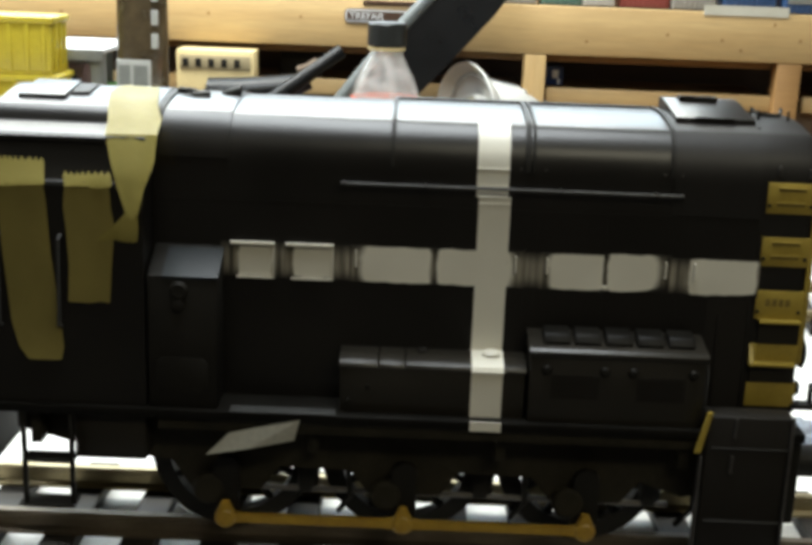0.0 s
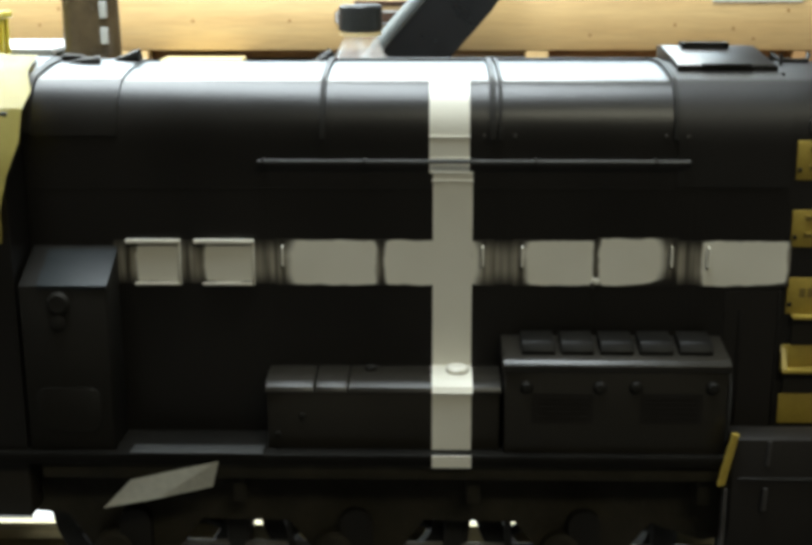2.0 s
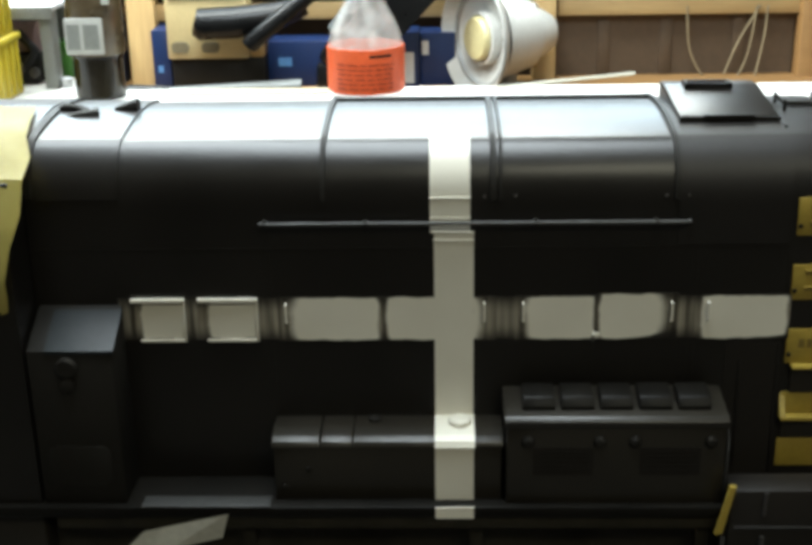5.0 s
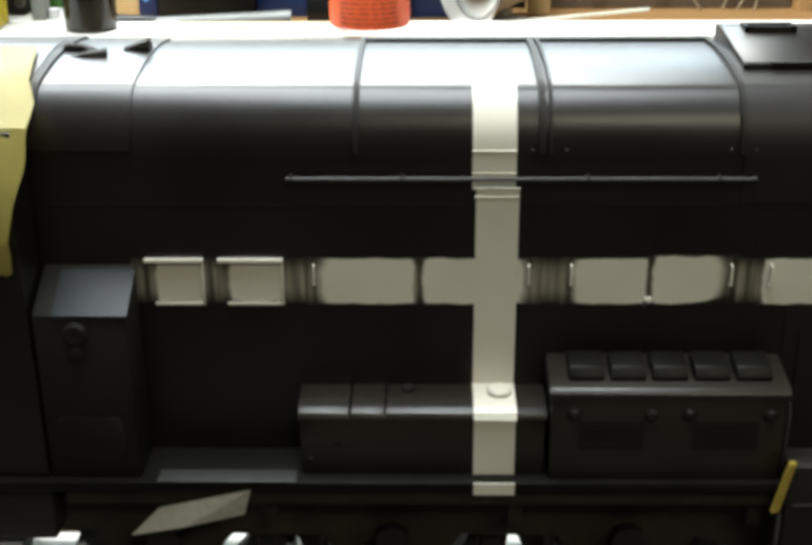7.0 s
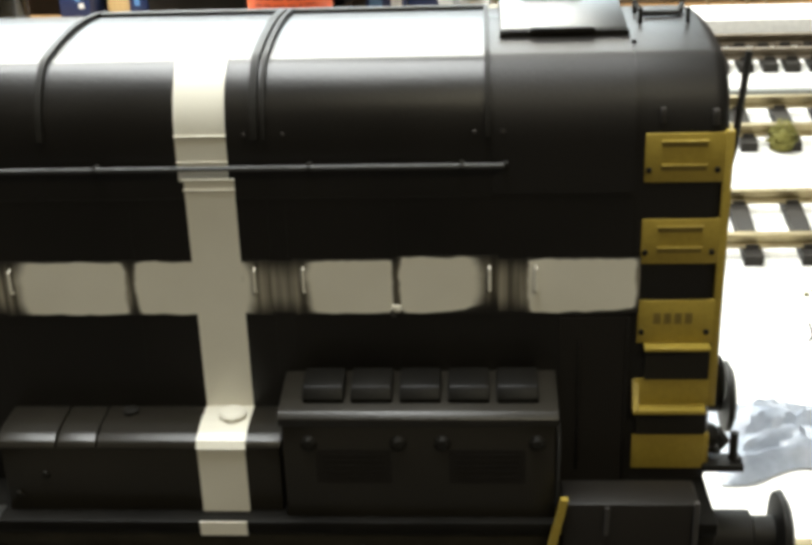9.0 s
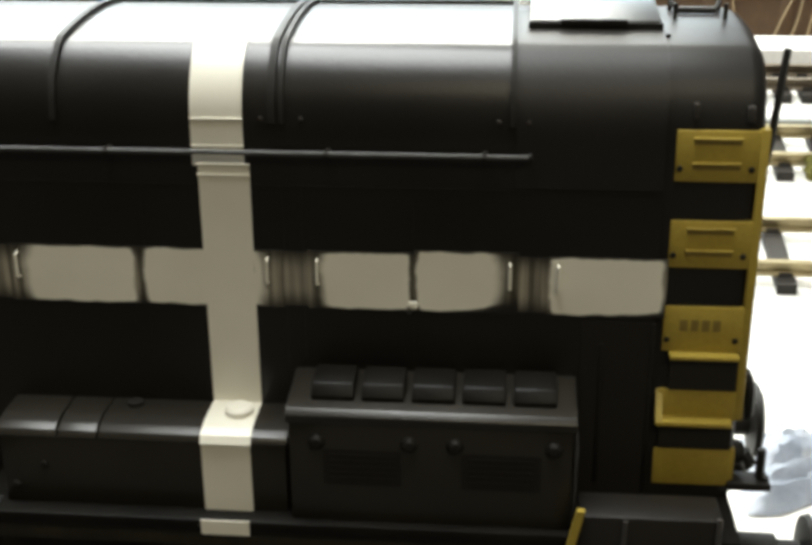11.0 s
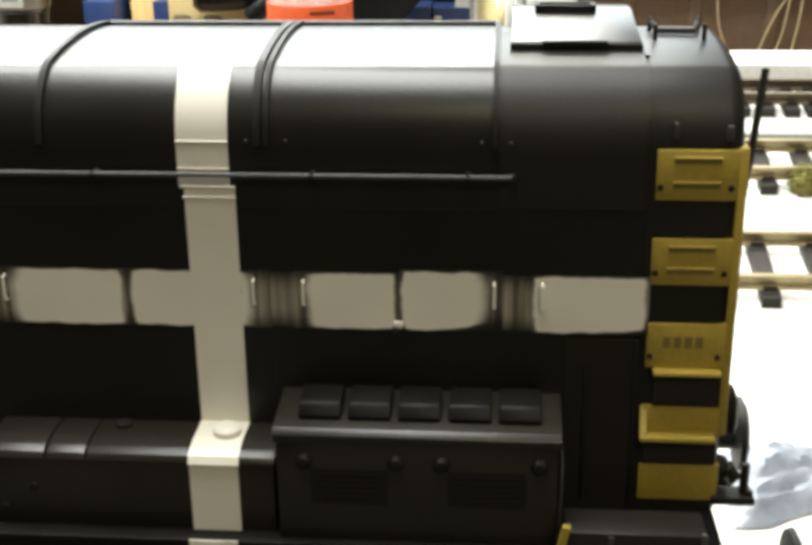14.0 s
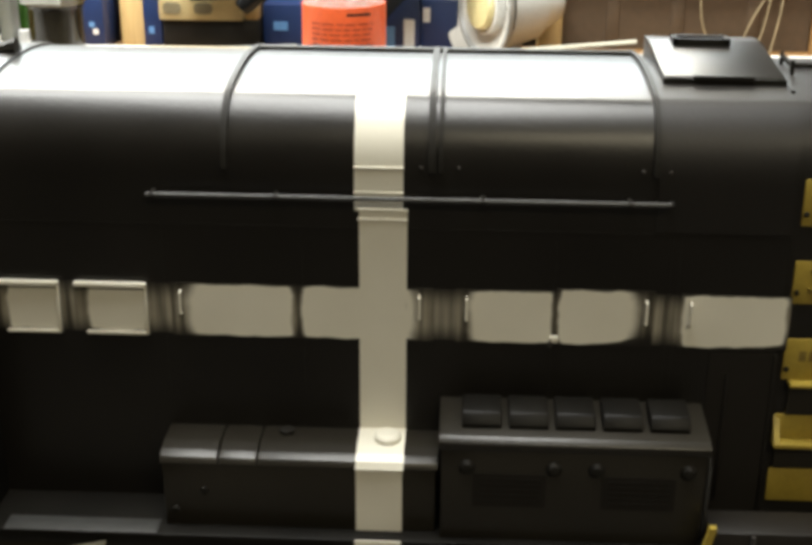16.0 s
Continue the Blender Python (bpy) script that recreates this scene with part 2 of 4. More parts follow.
def thing(name, base, label, category, group="", kind=""):
    """An Empty at the thing's base, given in model units."""
    ob = new(name)
    ob.empty_display_size = 0.01
    ob.location = at(*base)
    ORIGIN[ob.name] = at(*base)
    return tagged(ob, label, category, group, kind)


def finish(bm, mat, smooth=True, bevel=0.0, segments=2, sharp=32):
    if bevel:
        sharp = min(sharp, 25)
        bmesh.ops.bevel(bm, geom=list(bm.edges), offset=bevel, segments=segments, affect="EDGES", profile=0.5, clamp_overlap=True)
    bmesh.ops.recalc_face_normals(bm, faces=list(bm.faces))
    me = bpy.data.meshes.new("mesh")
    bm.to_mesh(me)
    bm.free()
    me.materials.append(mat)
    if smooth:
        for p in me.polygons:
            p.use_smooth = True
        me.set_sharp_from_angle(angle=radians(sharp))
    return me


def part(name, bm, mat, parent, label="", bevel=0.0, smooth=True, segments=2, sharp=32):
    """One mesh object under a thing or a part; the bmesh is in model units of the room."""
    me = finish(bm, mat, smooth, bevel, segments, sharp)
    o = ORIGIN[parent.name]
    for v in me.vertices:
        v.co = at(*v.co) - o
    ob = new(name, me)
    ob.parent = parent
    ORIGIN[ob.name] = o
    return tagged(ob, label)


def single(name, bm, mat, base, label, category, group="", kind="", bevel=0.0, smooth=True):
    """A thing of one mesh."""
    me = finish(bm, mat, smooth, bevel)
    o = at(*base)
    for v in me.vertices:
        v.co = at(*v.co) - o
    ob = new(name, me)
    ob.location = o
    ORIGIN[ob.name] = o
    return tagged(ob, label, category, group, kind)


def box(x0, x1, y0, y1, z0, z1, bm=None):
    bm = bm or bmesh.new()
    c = [(x0, y0, z0), (x1, y0, z0), (x1, y1, z0), (x0, y1, z0), (x0, y0, z1), (x1, y0, z1), (x1, y1, z1), (x0, y1, z1)]
    v = [bm.verts.new(p) for p in c]
    for f in ((0, 3, 2, 1), (4, 5, 6, 7), (0, 1, 5, 4), (1, 2, 6, 5), (2, 3, 7, 6), (3, 0, 4, 7)):
        bm.faces.new([v[i] for i in f])
    return bm


def prism(profile, x0, x1, bm=None):
    """A closed (y, z) outline drawn out along x."""
    bm = bm or bmesh.new()
    a = [bm.verts.new((x0, y, z)) for y, z in profile]
    b = [bm.verts.new((x1, y, z)) for y, z in profile]
    n = len(a)
    for i in range(n):
        bm.faces.new((a[i], a[(i + 1) % n], b[(i + 1) % n], b[i]))
    bm.faces.new(a[::-1])
    bm.faces.new(b)
    return bm


def slab(outline, y0, y1, bm=None):
    """A closed (x, z) outline drawn out along y."""
    bm = bm or bmesh.new()
    a = [bm.verts.new((x, y0, z)) for x, z in outline]
    b = [bm.verts.new((x, y1, z)) for x, z in outline]
    n = len(a)
    for i in range(n):
        bm.faces.new((a[i], a[(i + 1) % n], b[(i + 1) % n], b[i]))
    bm.faces.new(a[::-1])
    bm.faces.new(b)
    return bm


def along(pts, r, bm=None, seg=8):
    """A round bar through points."""
    bm = bm or bmesh.new()
    pts = [Vector(p) for p in pts]
    rings = []
    side = None
    for i, p in enumerate(pts):
        d = (pts[min(i + 1, len(pts) - 1)] - pts[max(i - 1, 0)]).normalized()
        if side is None:
            side = d.orthogonal().normalized()
        side = (side - d * side.dot(d)).normalized()
        up = d.cross(side)
        rr = r[i] if isinstance(r, (list, tuple)) else r
        rings.append([bm.verts.new(p + (side * math.cos(a) + up * math.sin(a)) * rr) for a in (2 * math.pi * k / seg for k in range(seg))])
    for a, b in zip(rings, rings[1:]):
        for k in range(seg):
            bm.faces.new((a[k], a[(k + 1) % seg], b[(k + 1) % seg], b[k]))
    bm.faces.new(rings[0][::-1])
    bm.faces.new(rings[-1])
    return bm


def lathe(profile, centre, axis=(0, 0, 1), seg=32, bm=None, closed=True):
    """(radius, distance along the axis) turned round the axis."""
    bm = bm or bmesh.new()
    q = Vector((0, 0, 1)).rotation_difference(Vector(axis).normalized())
    c = Vector(centre)
    rings = []
    for r, h in profile:
        if r < 1e-6:
            rings.append([bm.verts.new(c + q @ Vector((0, 0, h)))])
        else:
            rings.append([bm.verts.new(c + q @ Vector((r * math.cos(a), r * math.sin(a), h))) for a in (2 * math.pi * k / seg for k in range(seg))])
    for a, b in zip(rings, rings[1:]):
        for k in range(seg):
            k2 = (k + 1) % seg
            if len(a) == 1 and len(b) > 1:
                bm.faces.new((a[0], b[k2], b[k]))
            elif len(b) == 1 and len(a) > 1:
                bm.faces.new((a[k], a[k2], b[0]))
            elif len(a) > 1:
                bm.faces.new((a[k], a[k2], b[k2], b[k]))
    if closed:
        if len(rings[0]) > 1:
            bm.faces.new(rings[0][::-1])
        if len(rings[-1]) > 1:
            bm.faces.new(rings[-1])
    return bm


def over(pts, x0, x1, lo, hi, bm=None):
    """A strip of thickness lo to hi laid along a (y, z) line, outward to the line's left."""
    bm = bm or bmesh.new()
    nrm = []
    for i in range(len(pts)):
        a, b = pts[max(i - 1, 0)], pts[min(i + 1, len(pts) - 1)]
        d = Vector((b[0] - a[0], b[1] - a[1])).normalized()
        nrm.append((-d.y, d.x))
    rows = []
    for (y, z), (ny, nz) in zip(pts, nrm):
        rows.append([bm.verts.new((x, y + ny * k, z + nz * k)) for x, k in ((x0, lo), (x0, hi), (x1, hi), (x1, lo))])
    for a, b in zip(rows, rows[1:]):
        for k in range(4):
            bm.faces.new((a[k], a[(k + 1) % 4], b[(k + 1) % 4], b[k]))
    bm.faces.new(rows[0][::-1])
    bm.faces.new(rows[-1])
    return bm


def rounded(x0, x1, z0, z1, r, n=5):
    """A rounded rectangle as (x, z) points."""
    out = []
    for cx, cz, a0 in ((x1 - r, z1 - r, 0), (x0 + r, z1 - r, 90), (x0 + r, z0 + r, 180), (x1 - r, z0 + r, 270)):
        for k in range(n + 1):
            a = radians(a0 + 90 * k / n)
            out.append((cx + r * math.cos(a), cz + r * math.sin(a)))
    return out


def bezier(p0, p1, p2, n):
    return [tuple((1 - t) ** 2 * a + 2 * t * (1 - t) * b + t * t * c for a, b, c in zip(p0, p1, p2)) for t in (k / n for k in range(n + 1))]

# ---- the room ----
RX, RY0, RY1, RT = 110, -110, 68, 50
ZF = -Z0 / U          # the room's floor in model units
# Floor is out of view, kept dark so the engine's black side stays dark.
single("floor", box(-RX, RX, RY0, RY1, ZF - 3, ZF), CONCRETE, (0, 0, ZF), "grey concrete workshop floor", "floor", kind="structure", smooth=False)
single("wall_north", box(-RX, RX, RY1, RY1 + 4, ZF, RT), HARDBOARD, (0, RY1, ZF), "brown hardboard wall behind the shelving", "wall", kind="structure", smooth=False)
# Three unseen walls, toned dark to hold reflections on the engine down.
single("wall_south", box(-RX, RX, RY0 - 4, RY0, ZF, RT), WALLM, (0, RY0, ZF), "unseen dark plaster wall", "wall", kind="structure", smooth=False)
single("wall_west", box(-RX - 4, -RX, RY0, RY1, ZF, RT), WALLM, (-RX, 0, ZF), "unseen dark plaster wall", "wall", kind="structure", smooth=False)
single("wall_east", box(RX, RX + 4, RY0, RY1, ZF, RT), WALLM, (RX, 0, ZF), "unseen dark plaster wall", "wall", kind="structure", smooth=False)
# Unseen ceiling, white so that it reflects onto the engine's roof.
single("ceiling", box(-RX - 4, RX + 4, RY0 - 4, RY1 + 4, RT, RT + 4), WHITE, (0, 0, RT), "unseen white workshop ceiling", "ceiling", kind="structure", smooth=False)

# ---- layout board: flat under the engine, then rising to a ledge ----
SL = (-2.35 + 5.5) / (19.4 - 4.2)


def deck(y):
    return -5.5 + max(0.0, y - 4.2) * SL


table = thing("layout_table", (0, 8, ZF), "white-painted layout board on timber legs", "table")
part("board", prism([(-1.1, -5.5), (4.2, -5.5), (19.3, deck(19.3)), (19.3, deck(19.3) - 0.9), (4.2, -6.3), (-1.1, -6.3)], -42, 44), WHITE, table, "white-painted board", smooth=False)
part("ledge", box(-42, 44, 19.32, 21.2, -3.3, -1.65), WHITE, table, "raised white ledge", bevel=0.05)
part("back_ledge", box(-42, -10.6, 21.22, 23.1, -2.6, -1.66), WHITE, table, "white shelf behind the ledge", bevel=0.05)
part("back_ledge", box(-42, -10.9, 23.12, 25.6, -2.6, -1.66), WHITE, table, bevel=0.05)
part("groove_strip", prism([(16.82, deck(16.82) + 0.01), (16.98, deck(16.98) + 0.01), (16.98, deck(16.98) + 0.1), (16.82, deck(16.82) + 0.1)], 6, 44), GREYM, table, "thin grey edging", smooth=False)
for lx in (-40, 0, 42):
    for ly in (-0.2, 18):
        part("leg", box(lx - 0.8, lx + 0.8, ly - 0.8, ly + 0.8, ZF, -6.3 if ly < 0 else deck(ly) - 0.9), PINE_D, table, bevel=0.05)

# rails and sleepers of the three rear lines
RAIL_PROFILE = [(-0.13, 0), (0.13, 0), (0.13, 0.03), (0.03, 0.06), (0.03, 0.17), (0.06, 0.19), (0.06, 0.25), (-0.06, 0.25), (-0.06, 0.19), (-0.03, 0.17), (-0.03, 0.06), (-0.13, 0.03)]
LEAN = math.atan(SL)


def rear_track(y_mid, gauge, pitch, x0, x1, rail_mat, label):
    t = thing("railway_track", (0, y_mid, deck(y_mid)), label, "track", "rear tracks")
    ca, sa = math.cos(LEAN), math.sin(LEAN)

    def tilt(v, h):
        return (y_mid + v * ca - h * sa, deck(y_mid) + v * sa + h * ca)

    for side in (-0.5, 0.5):
        part("rail", prism([tilt(side * gauge + a, 0.2 + b) for a, b in RAIL_PROFILE], x0, x1), rail_mat, t, smooth=False)
    half = gauge * 0.5 + 0.42
    bm = prism([tilt(a, b) for a, b in ((-half, 0.0), (half, 0.0), (half - 0.03, 0.2), (-half + 0.03, 0.2))], -0.17, 0.17)
    for side in (-0.5, 0.5):
        for e in (-0.16, 0.1):
            prism([tilt(side * gauge + a, b) for a, b in ((e, 0.2), (e + 0.07, 0.2), (e + 0.05, 0.28), (e + 0.02, 0.28))], -0.12, 0.12, bm)
    first = part("sleeper", bm, SLEEPER, t, smooth=False)
    n = int((x1 - x0) / pitch)
    for k in range(n):
        s = first if k == 0 else new("sleeper", first.data)
        s.parent = t
        s.location = ((x0 + 0.4 + k * pitch + random.uniform(-0.03, 0.03)) * U, 0, 0)
        s.rotation_euler = (0, 0, radians(random.uniform(-1.0, 1.0)))
    return t


rear_track(11.2, 1.55, 1.02, -10.0, 22.0, RAIL, "plastic-sleepered model track with brass rails on the white board")
rear_track(15.25, 1.3, 0.86, -10.0, 26.0, RAIL, "plastic-sleepered model track partly overgrown with moss")
rear_track(18.75, 0.8, 0.55, -4.0, 28.0, RAIL_D, "old brown-railed model track beside the ledge")

# track under the engine
own = thing("railway_track", (0, 1.53, -5.5), "dark model track carrying the black engine", "track")
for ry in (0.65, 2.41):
    # Near rail in the darker brown, far rail in the brass tone.
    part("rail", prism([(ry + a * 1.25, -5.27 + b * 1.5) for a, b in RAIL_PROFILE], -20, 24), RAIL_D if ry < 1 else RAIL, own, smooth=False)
s0 = part("sleeper", box(-0.28, 0.28, -0.35, 3.41, -5.5, -5.27), SLEEPER, own, bevel=0.02, segments=1)
for k in range(34):
    s = s0 if k == 0 else new("sleeper", s0.data)
    s.parent = own
    s.location = ((-19.6 + k * 1.3) * U, 0, 0)

# ---- the engine ----
loco = thing("model_locomotive", (0, 1.53, -4.9), "black model shunting engine with cream cross stripes and yellow warning bands", "locomotive")
SIDE = [(0, -2.46), (0, -1.0), (0, 0.0), (0, 1.12), (0, 1.15)]
SHOULDER = bezier((0, 1.15), (0, 1.60), (0.36, 1.84), 10)
WIDE = 3.06           # width of the bonnet
TOP = [(0.36, 1.84), (0.43, 1.858), (0.55, 1.88), (0.8, 1.92), (1.0, 1.942), (1.25, 1.96), (1.53, 1.968)]
HALF = SIDE + SHOULDER[1:] + TOP[1:]
FULL = HALF + [(WIDE - y, z) for y, z in HALF[-2::-1]]
part("hood", prism(FULL, -4.85, 4.18), BLACK, loco, "satin black bonnet", sharp=24)
NOSE = [(y * 0.965 + 0.055, z) for y, z in FULL]
bm = bmesh.new()
rings = []
for nx, inset in ((4.185, 0.0), (4.88, 0.0), (4.95, 0.02), (5.0, 0.06), (5.03, 0.12)):
    rings.append([bm.verts.new((nx, WIDE / 2 + (y - WIDE / 2) * (1 - inset * 0.45), z - inset * max(0.0, (z - 0.6)) * 0.8)) for y, z in NOSE])
for p, q in zip(rings, rings[1:]):
    for k in range(len(p)):
        bm.faces.new((p[k], p[(k + 1) % len(p)], q[(k + 1) % len(p)], q[k]))
bm.faces.new(rings[0][::-1])
bm.faces.new(rings[-1])
part("nose", bm, DULL, loco, "black bonnet end", sharp=24)
part("side_sheet", box(3.52, 4.2, -0.012, 0.002, -2.44, -0.62), BROWN_B, loco, "dusty brown-black side sheet", smooth=False)
part("sheet_fold", box(3.70, 3.73, -0.035, -0.012, -2.3, -0.85), BLACK, loco, bevel=0.008)
part("sheet_fold", box(4.16, 4.19, -0.03, -0.012, -2.44, -0.62), BLACK, loco, bevel=0.008)
part("radiator_grille", box(5.025, 5.09, 0.6, 2.46, -1.9, 1.1), DARK, loco, bevel=0.03)
LINE = SIDE[2:] + SHOULDER[1:] + TOP[1:]
BAND = [p for p in LINE if p[1] > 1.14] + [(WIDE - y, z) for y, z in TOP[-2:1:-1]]
for bx, bw in ((-1.30, 0.03), (0.70, 0.035), (0.79, 0.02), (2.84, 0.025)):
    part("roof_band", over([(0, 1.2)] + BAND[1:], bx - bw, bx + bw, -0.01, 0.05), DARK, loco)
part("cowl_sheet", over([(0, 0.64), (0, 1.1)] + [p for p in LINE if p[1] > 1.14], 2.87, 4.175, -0.01, 0.012), DULL, loco, "dull black sheet under the roof hatch", sharp=24)
part("roof_overlay", over([(0, 1.25)] + BAND[1:], -4.84, -3.72, -0.01, 0.03), BLACK, loco, sharp=24)
part("ridge_strip", box(-1.3, 2.84, 2.18, 2.3, 1.9, 1.97), DARK, loco, "dark roof ridge strip", bevel=0.015)
for rx in (0.60, 0.72, 0.96, 2.72, 2.98):
    part("rivet", lathe([(0.0, -0.025), (0.018, -0.018), (0.022, 0)], (rx, -0.0, 1.24), (0, 1, 0), 8), RIM, loco)
# cream stripe over the shoulder and down the side
STR = [(0, 0.80), (0, 1.15)] + SHOULDER[1:] + [(0.43, 1.858), (0.52, 1.875)]
part("vertical_stripe", over([(0, -1.6), (0, -1.0), (0, 0.0), (0, 0.80)], 0.0, 0.473, -0.004, 0.014), STRIPE, loco, "cream painted stripe", sharp=24)
part("vertical_stripe", over(STR, -0.045, 0.43, -0.004, 0.012), STRIPE, loco, "cream painted stripe", sharp=24)
for z in (1.22, 0.97, 0.80, 0.70):
    part("seam", box(-0.05 if z > 0.9 else -0.015, 0.435 if z > 0.9 else 0.48, -0.026, 0.0, z, z + 0.022), STRIPE, loco, bevel=0.006)
# side handrail with its knobs
part("handrail", along([(-2.05, -0.13, 0.957), (2.985, -0.13, 0.957), (3.0, -0.06, 0.945), (3.0, 0.01, 0.94)], 0.024), HANDRAIL, loco, "thin grey handrail")
for kx in (-2.0, -0.8, 1.2, 2.6):
    part("stanchion", along([(kx, 0.01, 0.957), (kx, -0.15, 0.957)], 0.03, seg=6), DARK, loco)


def stripe_panel(x0, x1, left, right, z0=-0.575, z1=0.0, sag=0.0):
    m = worn_patch("worn_cream_paint", x1 - x0, z1 - z0, left, right, sag=sag)
    return part("stripe_panel", box(x0, x1, -0.012, 0.002, z0, z1), m, loco, "worn cream stripe paint", smooth=False)


part("stripe_overspray", box(-3.84, 4.24, -0.004, 0.002, -0.555, -0.01), PATCH_THIN, loco, "thin streaked overspray between the stripe panels", smooth=False)
stripe_panel(-1.9, -0.62, 0.4, 0.12)
stripe_panel(-0.62, 0.02, 0.12, 0.004)
stripe_panel(0.46, 0.74, 0.004, 0.4)
stripe_panel(0.97, 1.96, 0.3, 0.07)
stripe_panel(1.97, 2.93, 0.07, 0.42, z1=0.03, sag=0.12)
stripe_panel(3.2, 4.27, 0.06, 0.1, sag=0.04)
for x0, x1 in ((-3.62, -3.03), (-2.8, -2.14)):
    p = part("framed_panel", box(x0, x1, -0.02, 0.0, -0.54, -0.03), PATCH_FRAME, loco, "cream inspection panel", smooth=False)
    part("panel_edge", box(x0 - 0.07, x1 + 0.0, -0.075, -0.005, -0.05, -0.0), STRIPE, p, bevel=0.01)
    part("panel_edge", box(x0 + 0.02, x1 + 0.0, -0.05, -0.005, -0.57, -0.535), STRIPE, p, bevel=0.008)
    part("panel_edge", box(x1 - 0.035, x1 + 0.0, -0.05, -0.005, -0.57, -0.03), STRIPE, p, bevel=0.008)
for hx in (-1.80, 0.60, 1.07, 2.85, 3.29):
    part("door_handle", along([(hx, 0, -0.08), (hx, -0.07, -0.09), (hx, -0.07, -0.31), (hx, 0, -0.33)], 0.016, seg=6), STRIPE, loco, "cream painted grab handle")
for sx in (-1.98, -0.58, 0.75, 0.92, 1.95, 3.08, 3.16):
    part("door_seam", box(sx - 0.015, sx + 0.015, -0.003, 0.0, -1.2, 0.62), BLACK, loco, smooth=False)
part("latch", box(1.91, 2.0, -0.04, 0, -0.55, -0.47), STRIPE, loco, bevel=0.02)
part("latch", box(1.9, 1.94, -0.04, 0, -0.6, -0.52), RIM, loco, bevel=0.01)
part("upper_rail", box(-4.8, 4.15, -0.005, 0, 0.60, 0.625), BLACK, loco, smooth=False)
# locker beside the running plate
def top_lip(x0, x1, y0, z):
    return [(y0, z - 0.13), (y0 - 0.025, z - 0.115), (y0 + 0.01, z - 0.05), (y0 + 0.1, z - 0.01), (y0 + 0.24, z + 0.015), (0, z + 0.03), (0, z - 0.13)]


lk = part("locker", box(-1.97, 0.80, -0.56, 0, -2.46, -1.74), BLACK_B, loco, "grey-black side locker", bevel=0.015)
for a, b in ((-1.99, -1.41), (-1.39, -1.01), (-0.995, 0.82)):
    part("locker_lid", prism(top_lip(a, b, -0.57, -1.62), a, b), BLACK_B, lk, bevel=0.012)
part("stripe_top", over([(-0.575, -1.75), (-0.598, -1.735), (-0.562, -1.67), (-0.472, -1.63), (-0.332, -1.605), (0.0, -1.59)], -0.005, 0.478, 0.0, 0.012), STRIPE, lk, "cream stripe", smooth=False)
part("stripe_front", box(-0.003, 0.465, -0.575, -0.561, -2.46, -1.73), STRIPE, lk, "cream stripe", smooth=False)
part("filler_cap", lathe([(0.14, 0), (0.14, 0.05), (0.11, 0.075), (0.0, 0.085)], (0.30, -0.22, -1.59), (0, 0, 1), 20), STRIPE, lk, "cream painted filler cap")
part("filler_cap", lathe([(0.08, 0), (0.08, 0.04), (0.0, 0.06)], (-0.75, -0.12, -1.6), (0, 0, 1), 14), DARK, lk)
for kx, kz in ((-1.55, -2.05), (-1.85, -2.28)):
    part("keyhole", lathe([(0.0, -0.03), (0.035, -0.025), (0.045, 0)], (kx, -0.56 if kx < 0 else -0.575, kz), (0, 1, 0), 10), DARK, lk)
# battery box
bx_ = part("battery_box", box(0.855, 3.46, -0.66, 0, -2.46, -1.42), BLACK_B, loco, "grey-black battery box", bevel=0.015)
part("battery_lid", prism([(-0.68, -1.44), (-0.70, -1.35), (-0.64, -1.30), (0, -1.19), (0, -1.44)], 0.83, 3.49), BLACK_B, bx_, "lid with worn light edge", bevel=0.012)
for k in range(5):
    cx = 1.05 + k * 0.465
    part("vent_cover", prism([(-0.50, -1.29), (-0.52, -1.24), (-0.44, -1.13), (-0.14, -1.09), (-0.1, -1.11), (-0.1, -1.2)], cx, cx + 0.395), MATTE, bx_, bevel=0.02)
for kx in (1.11, 1.97, 2.39, 3.29):
    part("hasp", lathe([(0.0, -0.05), (0.05, -0.045), (0.075, -0.02), (0.085, 0)], (kx, -0.66, -1.63), (0, 1, 0), 14), DARK, bx_)
for x0, x1 in ((1.17, 1.90), (2.45, 3.18)):
    part("louvre_panel", slab(rounded(x0, x1, -2.07, -1.70, 0.02), -0.668, -0.65), BROWN_B, bx_, "dark louvre panel")
    for k in range(5):
        part("louvre", box(x0 + 0.06, x1 - 0.06, -0.676, -0.667, -2.0 + k * 0.06, -1.985 + k * 0.06), BROWN_B, bx_, smooth=False)
part("grab_rail", along([(3.485, -0.6, -1.45), (3.495, -0.66, -1.6), (3.49, -0.66, -2.3), (3.485, -0.58, -2.42)], 0.016, seg=6), HANDRAIL, bx_)
# hatch and roof fittings at the nose
hatch = part("roof_hatch", prism([(0.80, 1.905), (0.80, 2.0), (1.95, 2.15), (2.3, 2.13), (2.3, 1.9)], 2.97, 4.16), BLACK, loco, "grey-black roof hatch", bevel=0.01)
part("hatch_lip", box(2.96, 4.17, 0.765, 0.80, 1.885, 1.985), DARK, hatch, smooth=False)
part("hatch_lip", box(3.25, 3.85, 0.74, 0.80, 1.96, 2.02), DARK, hatch, bevel=0.01)
part("hatch_frame", over([(0.62, 1.892), (0.8, 1.915), (1.25, 1.945), (1.7, 1.95)], 4.18, 4.22, -0.01, 0.022), DULL, hatch, "dark metal edge")
h = bmesh.new()
for a in ((3.2, 3.8, 1.76, 1.8), (3.2, 3.8, 1.98, 2.02), (3.2, 3.25, 1.76, 2.02), (3.75, 3.8, 1.76, 2.02)):
    box(a[0], a[1], a[2], a[3], 2.11, 2.2, h)
